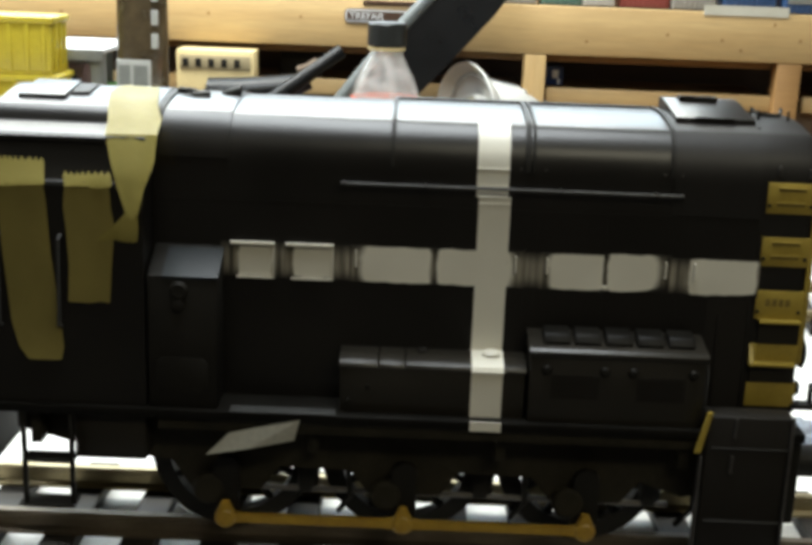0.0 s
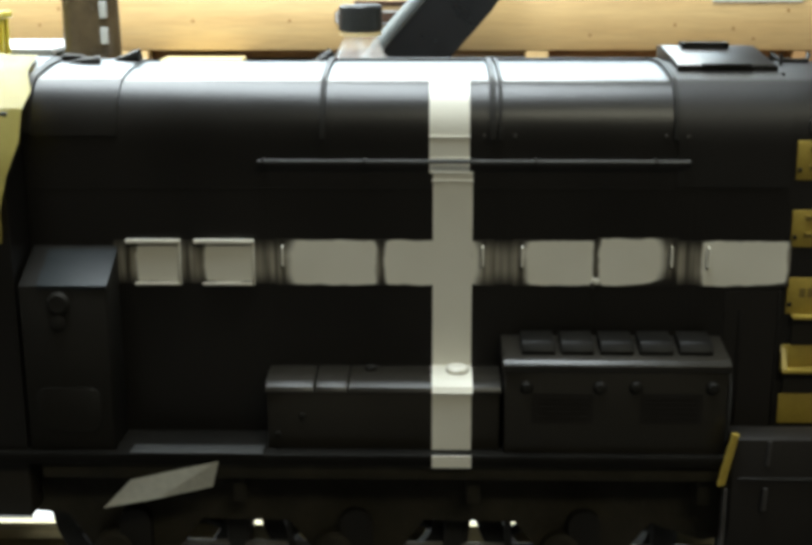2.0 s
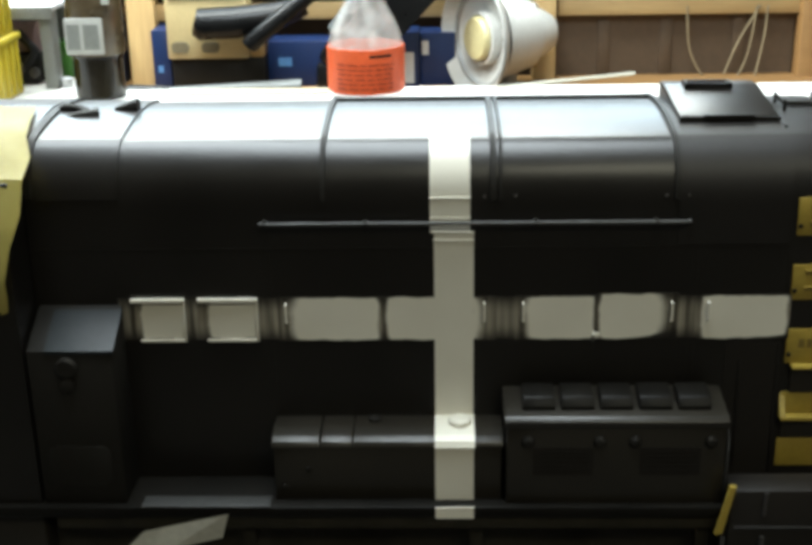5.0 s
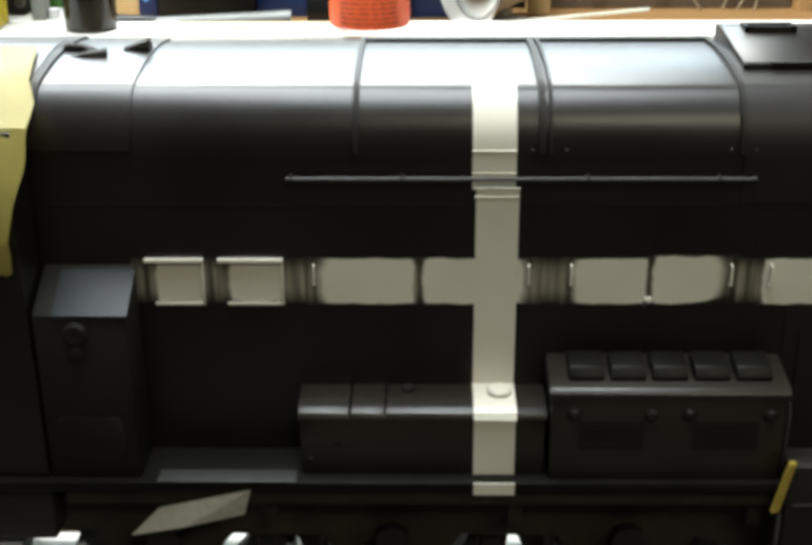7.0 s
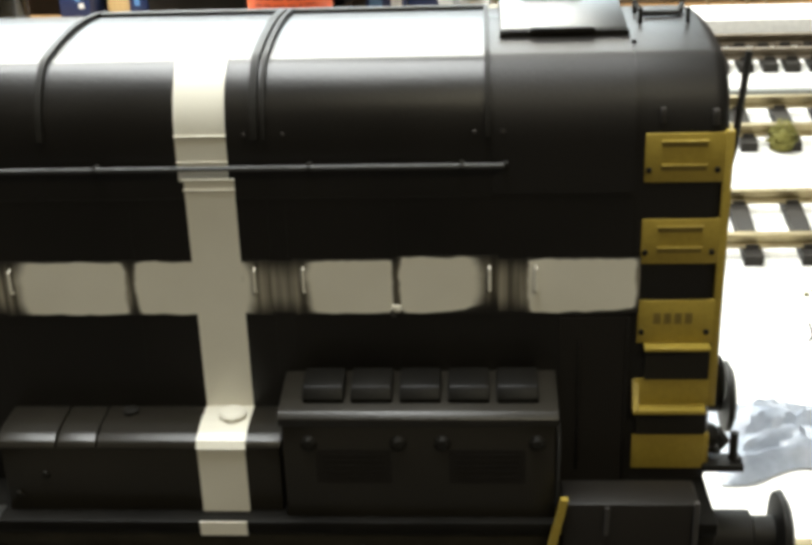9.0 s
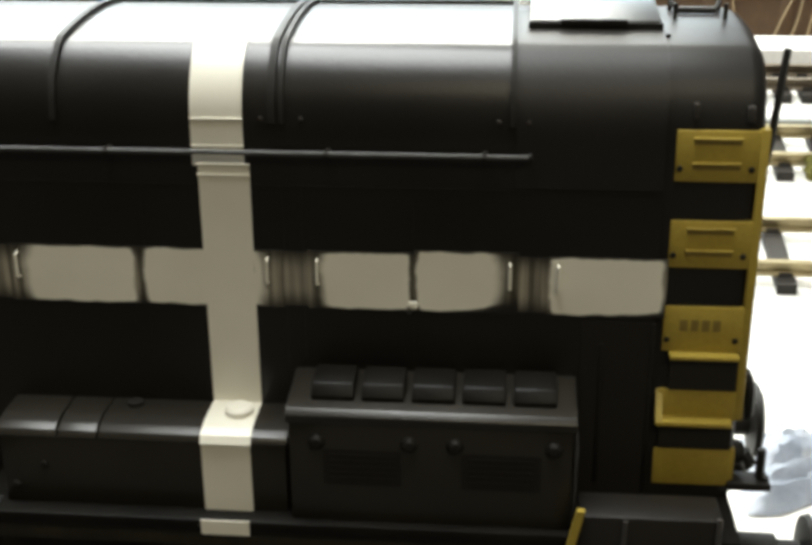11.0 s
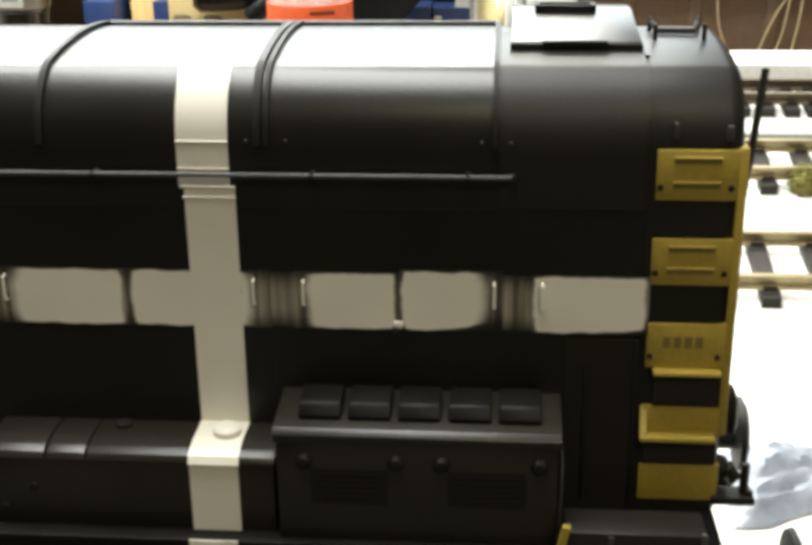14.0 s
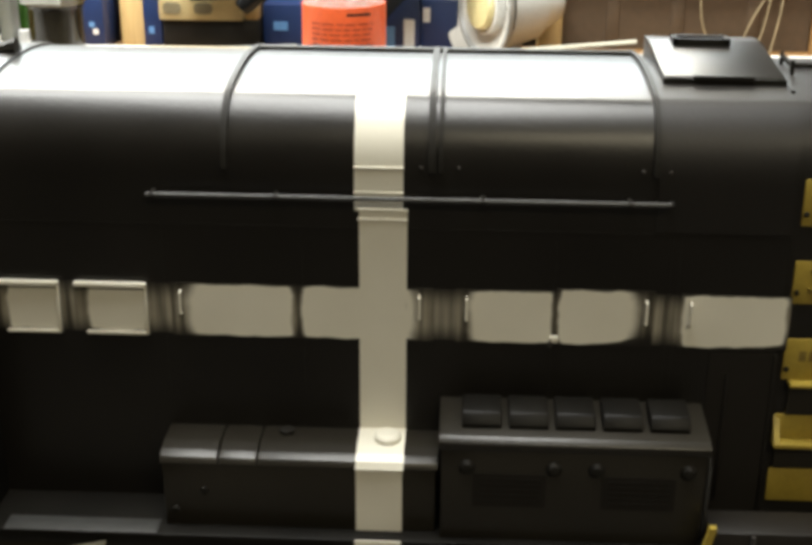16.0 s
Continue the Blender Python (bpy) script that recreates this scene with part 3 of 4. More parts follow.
part("hatch_handle", h, DARK, hatch, "black rectangular handle")
for gx in (4.32, 4.78):
    for gy in (1.2, 1.65):
        part("lifting_pin", along([(gx, gy, 1.88), (gx, gy, 2.1)], 0.022, seg=6), DARK, loco)
part("lifting_bar", along([(4.32, 1.6, 2.06), (4.38, 1.45, 2.0), (4.72, 1.45, 2.0), (4.78, 1.6, 2.06)], 0.03, seg=6), DARK, loco)
part("hood_lamp_iron", box(4.40, 4.44, 0.03, 0.1, 1.28, 1.42), RIM, loco, bevel=0.01)
part("hood_lamp_iron", box(4.86, 4.92, 0.03, 0.1, 1.26, 1.40), RIM, loco, bevel=0.01)
part("end_handrail", along([(5.07, 0.25, 0.75), (5.1, 0.22, 1.0), (5.16, 0.3, 1.5), (5.2, 0.35, 1.85)], 0.035, seg=6), DARK, loco, "thin dark upright handrail")
# yellow and black corner bands with foot recesses
BANDS = [(1.185, 0.72), (0.358, -0.09), (-0.47, -0.92), (-1.31, -1.63), (-1.94, -2.33)]
for i, (zt, zb) in enumerate(BANDS):
    y = 0.055
    wb = part("warning_band", box(4.27, 5.0, y - 0.02, 0.2, zb, zt), YELLOW, loco, "yellow warning band", bevel=0.01)
    if i < 3:
        for z in (zt - 0.07, zb + 0.17) if i < 2 else ():
            part("foothold_bar", along([(4.42, y - 0.0, z), (4.42, y - 0.04, z), (4.83, y - 0.04, z), (4.83, y, z)], 0.013, seg=6), YELLOW, wb)
            part("foothold_slot", box(4.42, 4.83, y - 0.026, y, z - 0.055, z - 0.014), SLOT, wb, smooth=False)
        for j in range(4 if i == 2 else 0):
            part("foothold_slot", box(4.42 + j * 0.1, 4.49 + j * 0.1, y - 0.026, y, zt - 0.24, zt - 0.13), SLOT, wb, smooth=False)
        for kx in (4.31, 4.93):
            part("screw", lathe([(0.0, -0.03), (0.025, -0.02), (0.03, 0)], (kx, y - 0.02, zb + 0.12), (0, 1, 0), 8), DARK, wb)
part("step_ledge", box(4.34, 4.97, -0.08, 0.06, -0.96, -0.92), YELLOW, loco, bevel=0.01)
part("step_ledge", box(4.25, 4.96, -0.1, 0.06, -1.64, -1.59), YELLOW, loco, bevel=0.01)
part("step_cheek", prism([(-0.1, -1.6), (0.06, -1.31), (0.06, -1.6)], 4.25, 4.31), YELLOW, loco, smooth=False)
for zt, zb in ((-1.31, -0.93), (-1.93, -1.66)):
    part("black_band", box(4.3 if zt < -1.5 else 4.36, 4.98, 0.022, 0.1, min(zt, zb), max(zt, zb)), BLACK_B, loco, smooth=False)
el = part("end_lamp", lathe([(0.0, 0.0), (0.12, 0.0), (0.1, 0.18), (0.24, 0.2), (0.26, 0.24), (0.2, 0.27), (0.0, 0.25)], (4.95, 0.45, -1.55), (1, 0, 0), 24), DARK, loco, "dark round end lamp")
part("yellow_edge", box(4.985, 5.07, 0.035, 0.45, -1.62, 1.2), YELLOW, loco, "yellow painted corner edge", bevel=0.01)
part("yellow_edge", box(4.985, 5.04, 0.06, 0.4, -2.33, -1.95), YELLOW, loco, bevel=0.01)
part("end_lamp", lathe([(0.0, 0.14), (0.1, 0.12), (0.13, 0.06), (0.13, 0.0)], (5.04, 0.3, -2.1), (1, 0, 0), 18), DARK, loco, "small dark end lamp")
part("lamp_bracket", along([(5.3, 0.1, -1.95), (5.3, 0.1, -2.25), (5.38, 0.1, -2.28)], 0.045, seg=6), DARK, loco)
part("lamp_bracket", box(4.98, 5.4, 0.0, 0.25, -2.36, -2.28), DARK, loco, bevel=0.01)
# running plate, frames, steps
part("running_plate", box(-7.45, 5.02, -0.76, 3.82, -2.60, -2.46), MATTE, loco, "dark running plate", bevel=0.02)
part("plate_stripe", box(-0.002, 0.462, -0.772, -0.757, -2.61, -2.458), STRIPE, loco, "cream stripe", smooth=False)
FRAME = [(-7.0, -2.6), (4.75, -2.6), (4.75, -3.6), (3.4, -3.85), (2.75, -3.62), (2.45, -4.0), (1.35, -4.0), (1.05, -3.62), (-0.1, -3.6), (-0.4, -4.0), (-1.5, -4.0), (-1.8, -3.62), (-2.9, -3.6), (-3.2, -4.0), (-4.3, -4.0), (-4.6, -3.55), (-5.6, -3.45), (-7.0, -3.1)]
for fy in (-0.12, 3.04):
    part("side_frame", slab(FRAME, fy, fy + 0.14), DIRT, loco, smooth=False)
# Added dark box between the frames; blocks light from the white board behind.
part("light_block", box(-4.4, 3.4, 0.85, 2.2, -3.75, -2.6), DARK, loco, bevel=0.1)
for bx in (-2.3, 0.5, 3.2):
    part("brake_hanger", along([(bx, 0.3, -3.0), (bx - 0.12, 0.3, -4.1)], 0.09, seg=6), DARK, loco)
    part("brake_block", box(bx - 0.35, bx - 0.1, 0.2, 0.55, -4.2, -3.7), DARK, loco, bevel=0.04)
    part("sand_pipe", along([(bx + 0.45, 0.1, -3.5), (bx + 0.5, 0.2, -4.2), (bx + 0.3, 0.45, -4.6)], 0.05, seg=6), DARK, loco)
part("brake_rodding", along([(-4.2, 0.25, -4.12), (3.3, 0.25, -4.16)], 0.05, seg=6), RIM, loco)
for ex in (-6.6, -2.35, 0.5, 3.3):
    part("frame_rib", box(ex - 0.08, ex + 0.08, -0.5, -0.1, -3.2, -2.6), DIRT, loco, bevel=0.02)
part("sandbox", box(-6.0, -4.9, -0.55, -0.1, -3.4, -2.62), BLACK_B, loco, bevel=0.05)
part("valance", box(-4.7, 3.44, -0.66, -0.14, -2.82, -2.605), DIRT, loco, "dusty dark valance below the running plate", bevel=0.02)


def wheel(x, y, face):
    w = part("wheel", lathe([(1.02, 0.0), (1.28, 0.0), (1.28, 0.18), (1.36, 0.2), (1.36, 0.28), (1.02, 0.28), (1.02, 0.0)], (x, y, -3.62), (0, face, 0), 40, closed=False), DARK, loco, "dark spoked wheel")
    b = lathe([(0.36, 0.0), (0.36, 0.3), (0.0, 0.3)], (x, y, -3.62), (0, face, 0), 20)
    part("hub", b, DARK, w)
    for k in range(11):
        a = 2 * math.pi * k / 11 + 0.2
        part("spoke", along([(x + 0.3 * math.cos(a), y + 0.13 * face, -3.62 + 0.3 * math.sin(a)), (x + 1.05 * math.cos(a), y + 0.13 * face, -3.62 + 1.05 * math.sin(a))], 0.07, seg=6), DARK, w)
    return w


WX = (-3.72, -0.95, 1.9)
for wx in WX:
    wheel(wx, 0.4, 1)
    wheel(wx, 2.66, -1)
    part("axle", along([(wx, 0.3, -3.62), (wx, 2.76, -3.62)], 0.16), DARK, loco)
    part("flycrank", slab(rounded(wx - 0.2, wx + 0.2, -4.55, -3.4, 0.19), -0.3, -0.16), DARK, loco, "dark outside crank")
    part("hub_cap", lathe([(0.25, 0), (0.25, 0.12), (0.2, 0.17), (0.0, 0.18)], (wx - 0.28, -0.17, -3.95), (0, -1, 0), 20), DIRT, loco)
    part("crank_pin", lathe([(0.17, 0), (0.17, 0.1), (0.12, 0.14), (0.0, 0.15)], (wx, -0.32, -4.37), (0, -1, 0), 18), ROD, loco, "yellow rod end")
    part("oil_cup", slab([(wx - 0.15, -4.3), (wx + 0.15, -4.3), (wx + 0.05, -4.08), (wx - 0.05, -4.08)], -0.44, -0.32), ROD, loco, bevel=0.02)
for a, b in zip(WX, WX[1:]):
    part("coupling_rod", slab([(a + 0.1, -4.47), (a + 0.3, -4.44), (b - 0.3, -4.44), (b - 0.1, -4.47), (b - 0.1, -4.28), (b - 0.3, -4.31), (a + 0.3, -4.31), (a + 0.1, -4.28)], -0.42, -0.32), ROD, loco, "yellow coupling rod", bevel=0.01)
for sx, n in ((3.5, 1),):
    st = part("step_unit", box(3.53, 4.82, -0.82, -0.38, -4.55, -2.2), BROWN_B, loco, "dark front step unit", bevel=0.03)
    part("step_edge", slab([(3.58, -2.13), (3.51, -2.13), (3.37, -2.78), (3.45, -2.76)], -0.87, -0.8), YELLOW, st, "yellow edged step bracket", smooth=False)
    part("step_hanger", box(3.44, 3.49, -0.88, -0.78, -4.3, -2.8), RIM, st, bevel=0.02)
    part("step_hanger", box(4.76, 4.81, -0.88, -0.825, -4.3, -2.15), RIM, st, bevel=0.02)
    for z in (-2.72, -3.9):
        part("step_tread", box(3.6, 4.8, -0.86, -0.6, z, z + 0.04), DARK, st, bevel=0.02)
    part("rod_link", along([(3.95, -0.85, -2.22), (3.94, -0.85, -2.52)], 0.026, seg=6), RIM, st)
    part("rod_link", along([(3.93, -0.87, -2.8), (3.92, -0.87, -3.08)], 0.03, seg=6), RIM, st)
for hx in (-6.72, -6.0):
    part("rear_step_hanger", box(hx - 0.035, hx + 0.035, -0.74, -0.66, -4.1, -2.6), DARK, loco, bevel=0.01)
part("rear_step_tread", box(-6.75, -5.97, -0.78, -0.4, -4.14, -4.08), DARK, loco, bevel=0.01)
part("rear_step_tread", box(-6.75, -5.97, -0.78, -0.4, -3.4, -3.36), DARK, loco, bevel=0.01)
part("buffer_beam", box(-7.44, -7.28, -0.6, 3.66, -3.6, -2.62), DARK, loco, bevel=0.03)
for by in (0.35, 2.71):
    bf = part("buffer", lathe([(0.34, 0), (0.34, 0.1), (0.26, 0.14), (0.26, 0.55), (0.2, 0.58), (0.2, 0.8)], (-7.44, by, -3.2), (-1, 0, 0), 24), DARK, loco, "black sprung buffer")
    part("buffer_head", lathe([(0.2, 0.8), (0.45, 0.84), (0.47, 0.9), (0.38, 0.95), (0.0, 0.98)], (-7.44, by, -3.2), (-1, 0, 0), 28), DARK, bf, "round black buffer head")
part("buffer_beam", box(4.86, 5.04, -0.6, 3.66, -4.0, -2.62), DARK, loco, bevel=0.03)
for by in (0.35, 3.4):
    bf = part("buffer", lathe([(0.34, 0), (0.34, 0.1), (0.26, 0.14), (0.26, 0.55), (0.2, 0.58), (0.2, 0.8)], (5.04, by, -3.34), (1, 0, 0), 24), DARK, loco, "black sprung buffer")
    part("buffer_head", lathe([(0.2, 0.8), (0.45, 0.84), (0.47, 0.9), (0.38, 0.95), (0.0, 0.98)], (5.04, by, -3.34), (1, 0, 0), 28), DARK, bf, "round black buffer head")
part("coupling_hook", along([(5.04, 1.53, -3.0), (5.4, 1.53, -3.0), (5.5, 1.53, -2.88), (5.42, 1.53, -2.78)], 0.09), DARK, loco)
part("brake_pipe", along([(5.05, 0.95, -2.5), (5.2, 0.95, -2.5), (5.3, 0.95, -2.7), (5.2, 0.95, -2.85), (5.1, 0.95, -2.7)], 0.07), DARK, loco)
# tool locker against the cab
tl = part("tool_locker", prism([(-0.66, -2.46), (-0.66, -0.42), (0, -0.08), (0, -2.46)], -4.82, -3.80), DARK, loco, "black cabinet beside the cab", bevel=0.02)
part("cabinet_top", prism([(-0.68, -0.45), (-0.68, -0.41), (-0.1, -0.11), (-0.1, -0.15)], -4.6, -3.78), CABTOP, tl, "worn grey sloping top", smooth=False)
part("cabinet_lamp", lathe([(0.13, 0), (0.14, 0.04), (0.1, 0.07), (0.0, 0.06)], (-4.35, -0.66, -0.62), (0, -1, 0), 20), DARK, tl, "small round lamp")
part("cabinet_lamp", lathe([(0.09, 0), (0.09, 0.06), (0.0, 0.08)], (-4.36, -0.66, -0.84), (0, -1, 0), 16), DARK, tl)
part("cabinet_door", slab(rounded(-4.7, -3.93, -2.22, -1.66, 0.14), -0.675, -0.65), DARK, tl, bevel=0.01)
# cab
CAB = [(-0.66, -2.46), (-0.66, 0.88), (-0.60, 0.98), (-0.52, 1.22), (-0.46, 1.46), (-0.43, 1.56), (-0.4, 1.58), (0.12, 1.685)] + bezier((0.12, 1.685), (0.2, 1.87), (0.36, 1.905), 6)[1:] + [(0.7, 1.95), (1.2, 2.02), (1.53, 2.04)]
CABF = CAB + [(WIDE - y, z) for y, z in CAB[-2::-1]]
bm = bmesh.new()
rings = []
for cx, k in ((-7.42, 0.9), (-7.36, 0.965), (-7.25, 1.0), (-4.86, 1.0)):
    rings.append([bm.verts.new((cx, WIDE / 2 + (y - WIDE / 2) * k, z if z < 1.3 else 1.3 + (z - 1.3) * (k if k == 1 else k - 0.1))) for y, z in CABF])
for p, q in zip(rings, rings[1:]):
    for k in range(len(p)):
        bm.faces.new((p[k], p[(k + 1) % len(p)], q[(k + 1) % len(p)], q[k]))
bm.faces.new(rings[0][::-1])
bm.faces.new(rings[-1])
cab = part("cab", bm, BLACK, loco, "satin black cab", sharp=20)
part("cab_gutter", prism([(-0.69, 0.87), (-0.69, 0.93), (-0.6, 0.95), (-0.6, 0.87)], -7.3, -4.86), HANDRAIL, cab, smooth=False)
part("cab_eave", prism([(-0.50, 1.48), (-0.50, 1.55), (-0.4, 1.57), (-0.4, 1.48)], -7.1, -5.42), DARK, cab, smooth=False)
part("cab_roof_hatch", prism([(0.62, 1.93), (0.62, 2.0), (1.6, 2.115), (1.6, 2.03)], -7.0, -6.3), BLACK, cab, "thin sliding roof hatch", bevel=0.012)
part("hatch_runner", prism([(0.9, 1.96), (0.9, 2.02), (1.5, 2.08), (1.5, 2.02)], -6.28, -6.0), DARK, cab, bevel=0.01)
for gx in (-6.95, -6.07):
    part("cab_grab_rail", along([(gx, -0.66, 0.14), (gx, -0.78, 0.1), (gx - 0.02, -0.78, -1.2), (gx - 0.02, -0.66, -1.25)], 0.03, seg=6), HANDRAIL, cab)
# roof fittings in front of the cab
part("roof_pipe", over([(0, 1.3)] + BAND[1:], -4.84, -4.74, 0.0, 0.06), DARK, loco)
part("horn", along([(-4.8, 1.5, 1.97), (-4.7, 1.5, 2.03), (-4.5, 1.45, 2.03), (-4.4, 1.4, 1.97)], [0.05, 0.06, 0.05, 0.08]), DARK, loco, "small black roof horn")
part("horn", along([(-4.6, 1.2, 1.95), (-4.45, 1.2, 1.99), (-4.2, 1.25, 1.99)], [0.04, 0.05, 0.09]), DARK, loco)
part("whistle", along([(-4.05, 1.5, 1.98), (-3.9, 1.5, 2.02), (-3.75, 1.5, 2.04)], [0.05, 0.07, 0.11]), DARK, loco)


def strip_of_tape(name, pts_w, mat, label, thick=0.02):
    """Adhesive strip: a run of (x0, x1, y, z) rows, crinkled, with thickness and a torn end."""
    bm = bmesh.new()
    rows = []
    for k, (x0, x1, y, z) in enumerate(pts_w):
        rows.append([bm.verts.new((x0 + (x1 - x0) * q + random.uniform(-0.02, 0.02), y + random.uniform(-0.02, 0.012), z + random.uniform(-0.02, 0.02))) for q in (0, 0.25, 0.5, 0.75, 1)])
    for a, b in zip(rows, rows[1:]):
        for i in range(4):
            bm.faces.new((a[i], a[i + 1], b[i + 1], b[i]))
    if mat is TAPE:
        top = rows[0]
        for a, b in zip(top, top[1:]):
            for q in (0.0, 0.5):
                e0, e1 = a.co.lerp(b.co, q), a.co.lerp(b.co, q + 0.5)
                tip = e0.lerp(e1, 0.5) + (top[0].co - rows[1][0].co).normalized() * 0.07
                bm.faces.new([bm.verts.new(v) for v in (e0, e1, tip)])
    bmesh.ops.solidify(bm, geom=list(bm.faces), thickness=thick)
    return part(name, bm, mat, loco, label)


strip_of_tape("masking_tape", [(-6.98, -6.28, -0.56, 1.2), (-6.96, -6.26, -0.64, 1.0), (-6.95, -6.25, -0.71, 0.9), (-6.95, -6.25, -0.715, 0.86)], TAPE, "loose yellow tape on the cab gutter")
strip_of_tape("tape_length", [(-6.95, -6.25, -0.71, 0.87), (-6.94, -6.24, -0.7, 0.6), (-6.93, -6.22, -0.69, 0.3), (-6.91, -6.18, -0.69, -0.2), (-6.88, -6.14, -0.69, -0.7), (-6.82, -6.1, -0.69, -1.2), (-6.72, -6.06, -0.71, -1.55), (-6.6, -6.08, -0.74, -1.75)], TAPE_SHADE, "thin tape down the black cab side, shade in its colour")
strip_of_tape("masking_tape", [(-6.0, -5.32, -0.64, 1.02), (-5.98, -5.3, -0.71, 0.9), (-5.98, -5.3, -0.715, 0.86)], TAPE, "loose yellow tape on the cab gutter")
strip_of_tape("tape_length", [(-5.98, -5.3, -0.71, 0.87), (-5.98, -5.29, -0.695, 0.6), (-5.98, -5.28, -0.69, 0.3), (-5.96, -5.3, -0.69, -0.3), (-5.95, -5.34, -0.69, -0.85)], TAPE_SHADE, "thin tape down the black cab side, shade in its colour")
strip_of_tape("masking_tape", [(-5.66, -5.0, 1.3, 2.08), (-5.62, -4.9, 0.75, 2.02), (-5.55, -4.8, 0.3, 1.95), (-5.5, -4.7, 0.0, 1.75), (-5.42, -4.68, -0.4, 1.6), (-5.32, -4.7, -0.58, 1.25), (-5.22, -4.82, -0.72, 0.9), (-5.08, -4.92, -0.76, 0.45)], TAPE, "loose yellow tape folded over the cab corner")
strip_of_tape("masking_tape", [(-5.5, -4.95, -0.72, 0.12), (-5.3, -4.92, -0.75, 0.3), (-5.1, -4.9, -0.75, 0.5)], TAPE, "torn end of yellow tape")
bm = bmesh.new()
v = [bm.verts.new(p) for p in ((-3.95, -0.82, -3.14), (-3.3, -0.86, -3.0), (-2.62, -0.8, -2.86), (-2.54, -0.78, -2.54), (-3.2, -0.8, -2.68), (-3.6, -0.79, -2.78))]
bm.faces.new((v[0], v[1], v[4], v[5]))
bm.faces.new((v[1], v[2], v[3], v[4]))
bmesh.ops.solidify(bm, geom=list(bm.faces), thickness=0.03)
part("paper_tag", bm, PAPER, loco, "pale paper tag hanging below the running plate", smooth=False)
# The running plate's sheen, laid on as a strip of lighter grey.
part("plate_sheen", box(-3.6, -2.02, -0.775, -0.52, -2.458, -2.435), HANDRAIL, loco, "grey strip standing for the running plate's sheen", bevel=0.008)

# ---- things on the board ----
def crumple(name, x0, x1, y0, y1, lift, mat, label, category):
    """A crumpled sheet lying on the board."""
    bm = bmesh.new()
    nx, ny = 26, 18
    g = []
    for i in range(nx + 1):
        row = []
        for j in range(ny + 1):
            u_, v_ = i / nx, j / ny
            x = x0 + (x1 - x0) * u_ + 0.12 * noise.noise((u_ * 3, v_ * 3, 5))
            y = y0 + (y1 - y0) * v_ + 0.15 * noise.noise((u_ * 3, v_ * 3, 9)) + 0.25 * math.sin(u_ * 3.1)
            e = min(1, 6 * min(u_, 1 - u_, v_, 1 - v_))
            h_ = 0.04 + lift * e * (0.45 + 0.9 * abs(noise.noise((u_ * 5, v_ * 4, 1))) + 0.5 * abs(noise.noise((u_ * 11, v_ * 10, 3))))
            row.append(bm.verts.new((x, y, deck(y) + h_)))
        g.append(row)
    for i in range(nx):
        for j in range(ny):
            bm.faces.new((g[i][j], g[i + 1][j], g[i + 1][j + 1], g[i][j + 1]))
    bmesh.ops.solidify(bm, geom=list(bm.faces), thickness=0.015)
    return single(name, bm, mat, ((x0 + x1) / 2, (y0 + y1) / 2, deck((y0 + y1) / 2)), label, category)


crumple("plastic_bag", 6.2, 8.7, 4.5, 6.0, 0.32, FILM, "crumpled clear plastic bag on the white board", "bag")
bm = bmesh.new()
for k in range(420):
    a, b = random.uniform(0, 2 * math.pi), random.uniform(0, 1)
    r = 0.34 * (0.55 + 0.45 * random.random())
    p = Vector((9.12 + r * math.cos(a) * math.sqrt(1 - b * b), 14.35 + r * math.sin(a) * math.sqrt(1 - b * b), deck(14.35) + 0.12 + 0.5 * b * r / 0.34))
    d = Vector((random.uniform(-1, 1), random.uniform(-1, 1), random.uniform(-0.3, 1))).normalized() * 0.09
    s = d.orthogonal().normalized() * 0.022
    bm.faces.new([bm.verts.new(q) for q in (p - s, p + s, p + d)])
lathe([(0.0, 0.0), (0.24, 0.0), (0.28, 0.16), (0.2, 0.34), (0.0, 0.42)], (9.12, 14.35, deck(14.35)), bm=bm, seg=12)
single("moss_clump", bm, MOSS, (9.12, 14.35, deck(14.35)), "dry olive moss clump on the track", "moss")
single("wire_hook", along([(8.22, 7.85, deck(7.85) + 0.02), (8.3, 7.95, deck(7.95) + 0.03), (8.32, 8.3, deck(8.3) + 0.03)], 0.02, seg=6), DARK, (8.2, 7.9, deck(7.9)), "small bent dark wire on the board", "wire")
for k in range(5):
    yy = random.uniform(8.2, 9.3)
    xx = random.uniform(8.4, 9.6)
    bm = bmesh.new()
    bmesh.ops.create_icosphere(bm, subdivisions=1, radius=0.05)
    for w in bm.verts:
        w.co = Vector((xx, yy, deck(yy) + 0.03)) + w.co * random.uniform(0.7, 1.3)
    single("crumb", bm, MOSS, (xx, yy, deck(yy)), "small dry moss crumb on the board", "crumb", "moss crumbs")

# juice bottle on the ledge
B = (-2.0, 20.1, -1.65)
bottle = thing("juice_bottle", B, "clear plastic bottle with orange label and black cap", "bottle")
BZ = B[2]
body = lathe([(0.0, 0.06), (0.7, 0.0), (0.98, 0.05), (1.05, 0.2), (1.05, 1.45), (1.03, 1.55), (0.98, 1.75), (0.86, 2.05), (0.68, 2.4), (0.56, 2.62), (0.5, 2.8), (0.5, 3.0), (0.44, 3.0), (0.44, 2.8), (0.5, 2.6), (0.62, 2.38), (0.8, 2.02), (0.92, 1.74), (0.98, 1.5), (0.99, 0.22), (0.9, 0.1), (0.0, 0.1)], B, seg=40, closed=False)
bo = part("body", body, CLEAR, bottle, "clear plastic body")
bo.visible_shadow = False
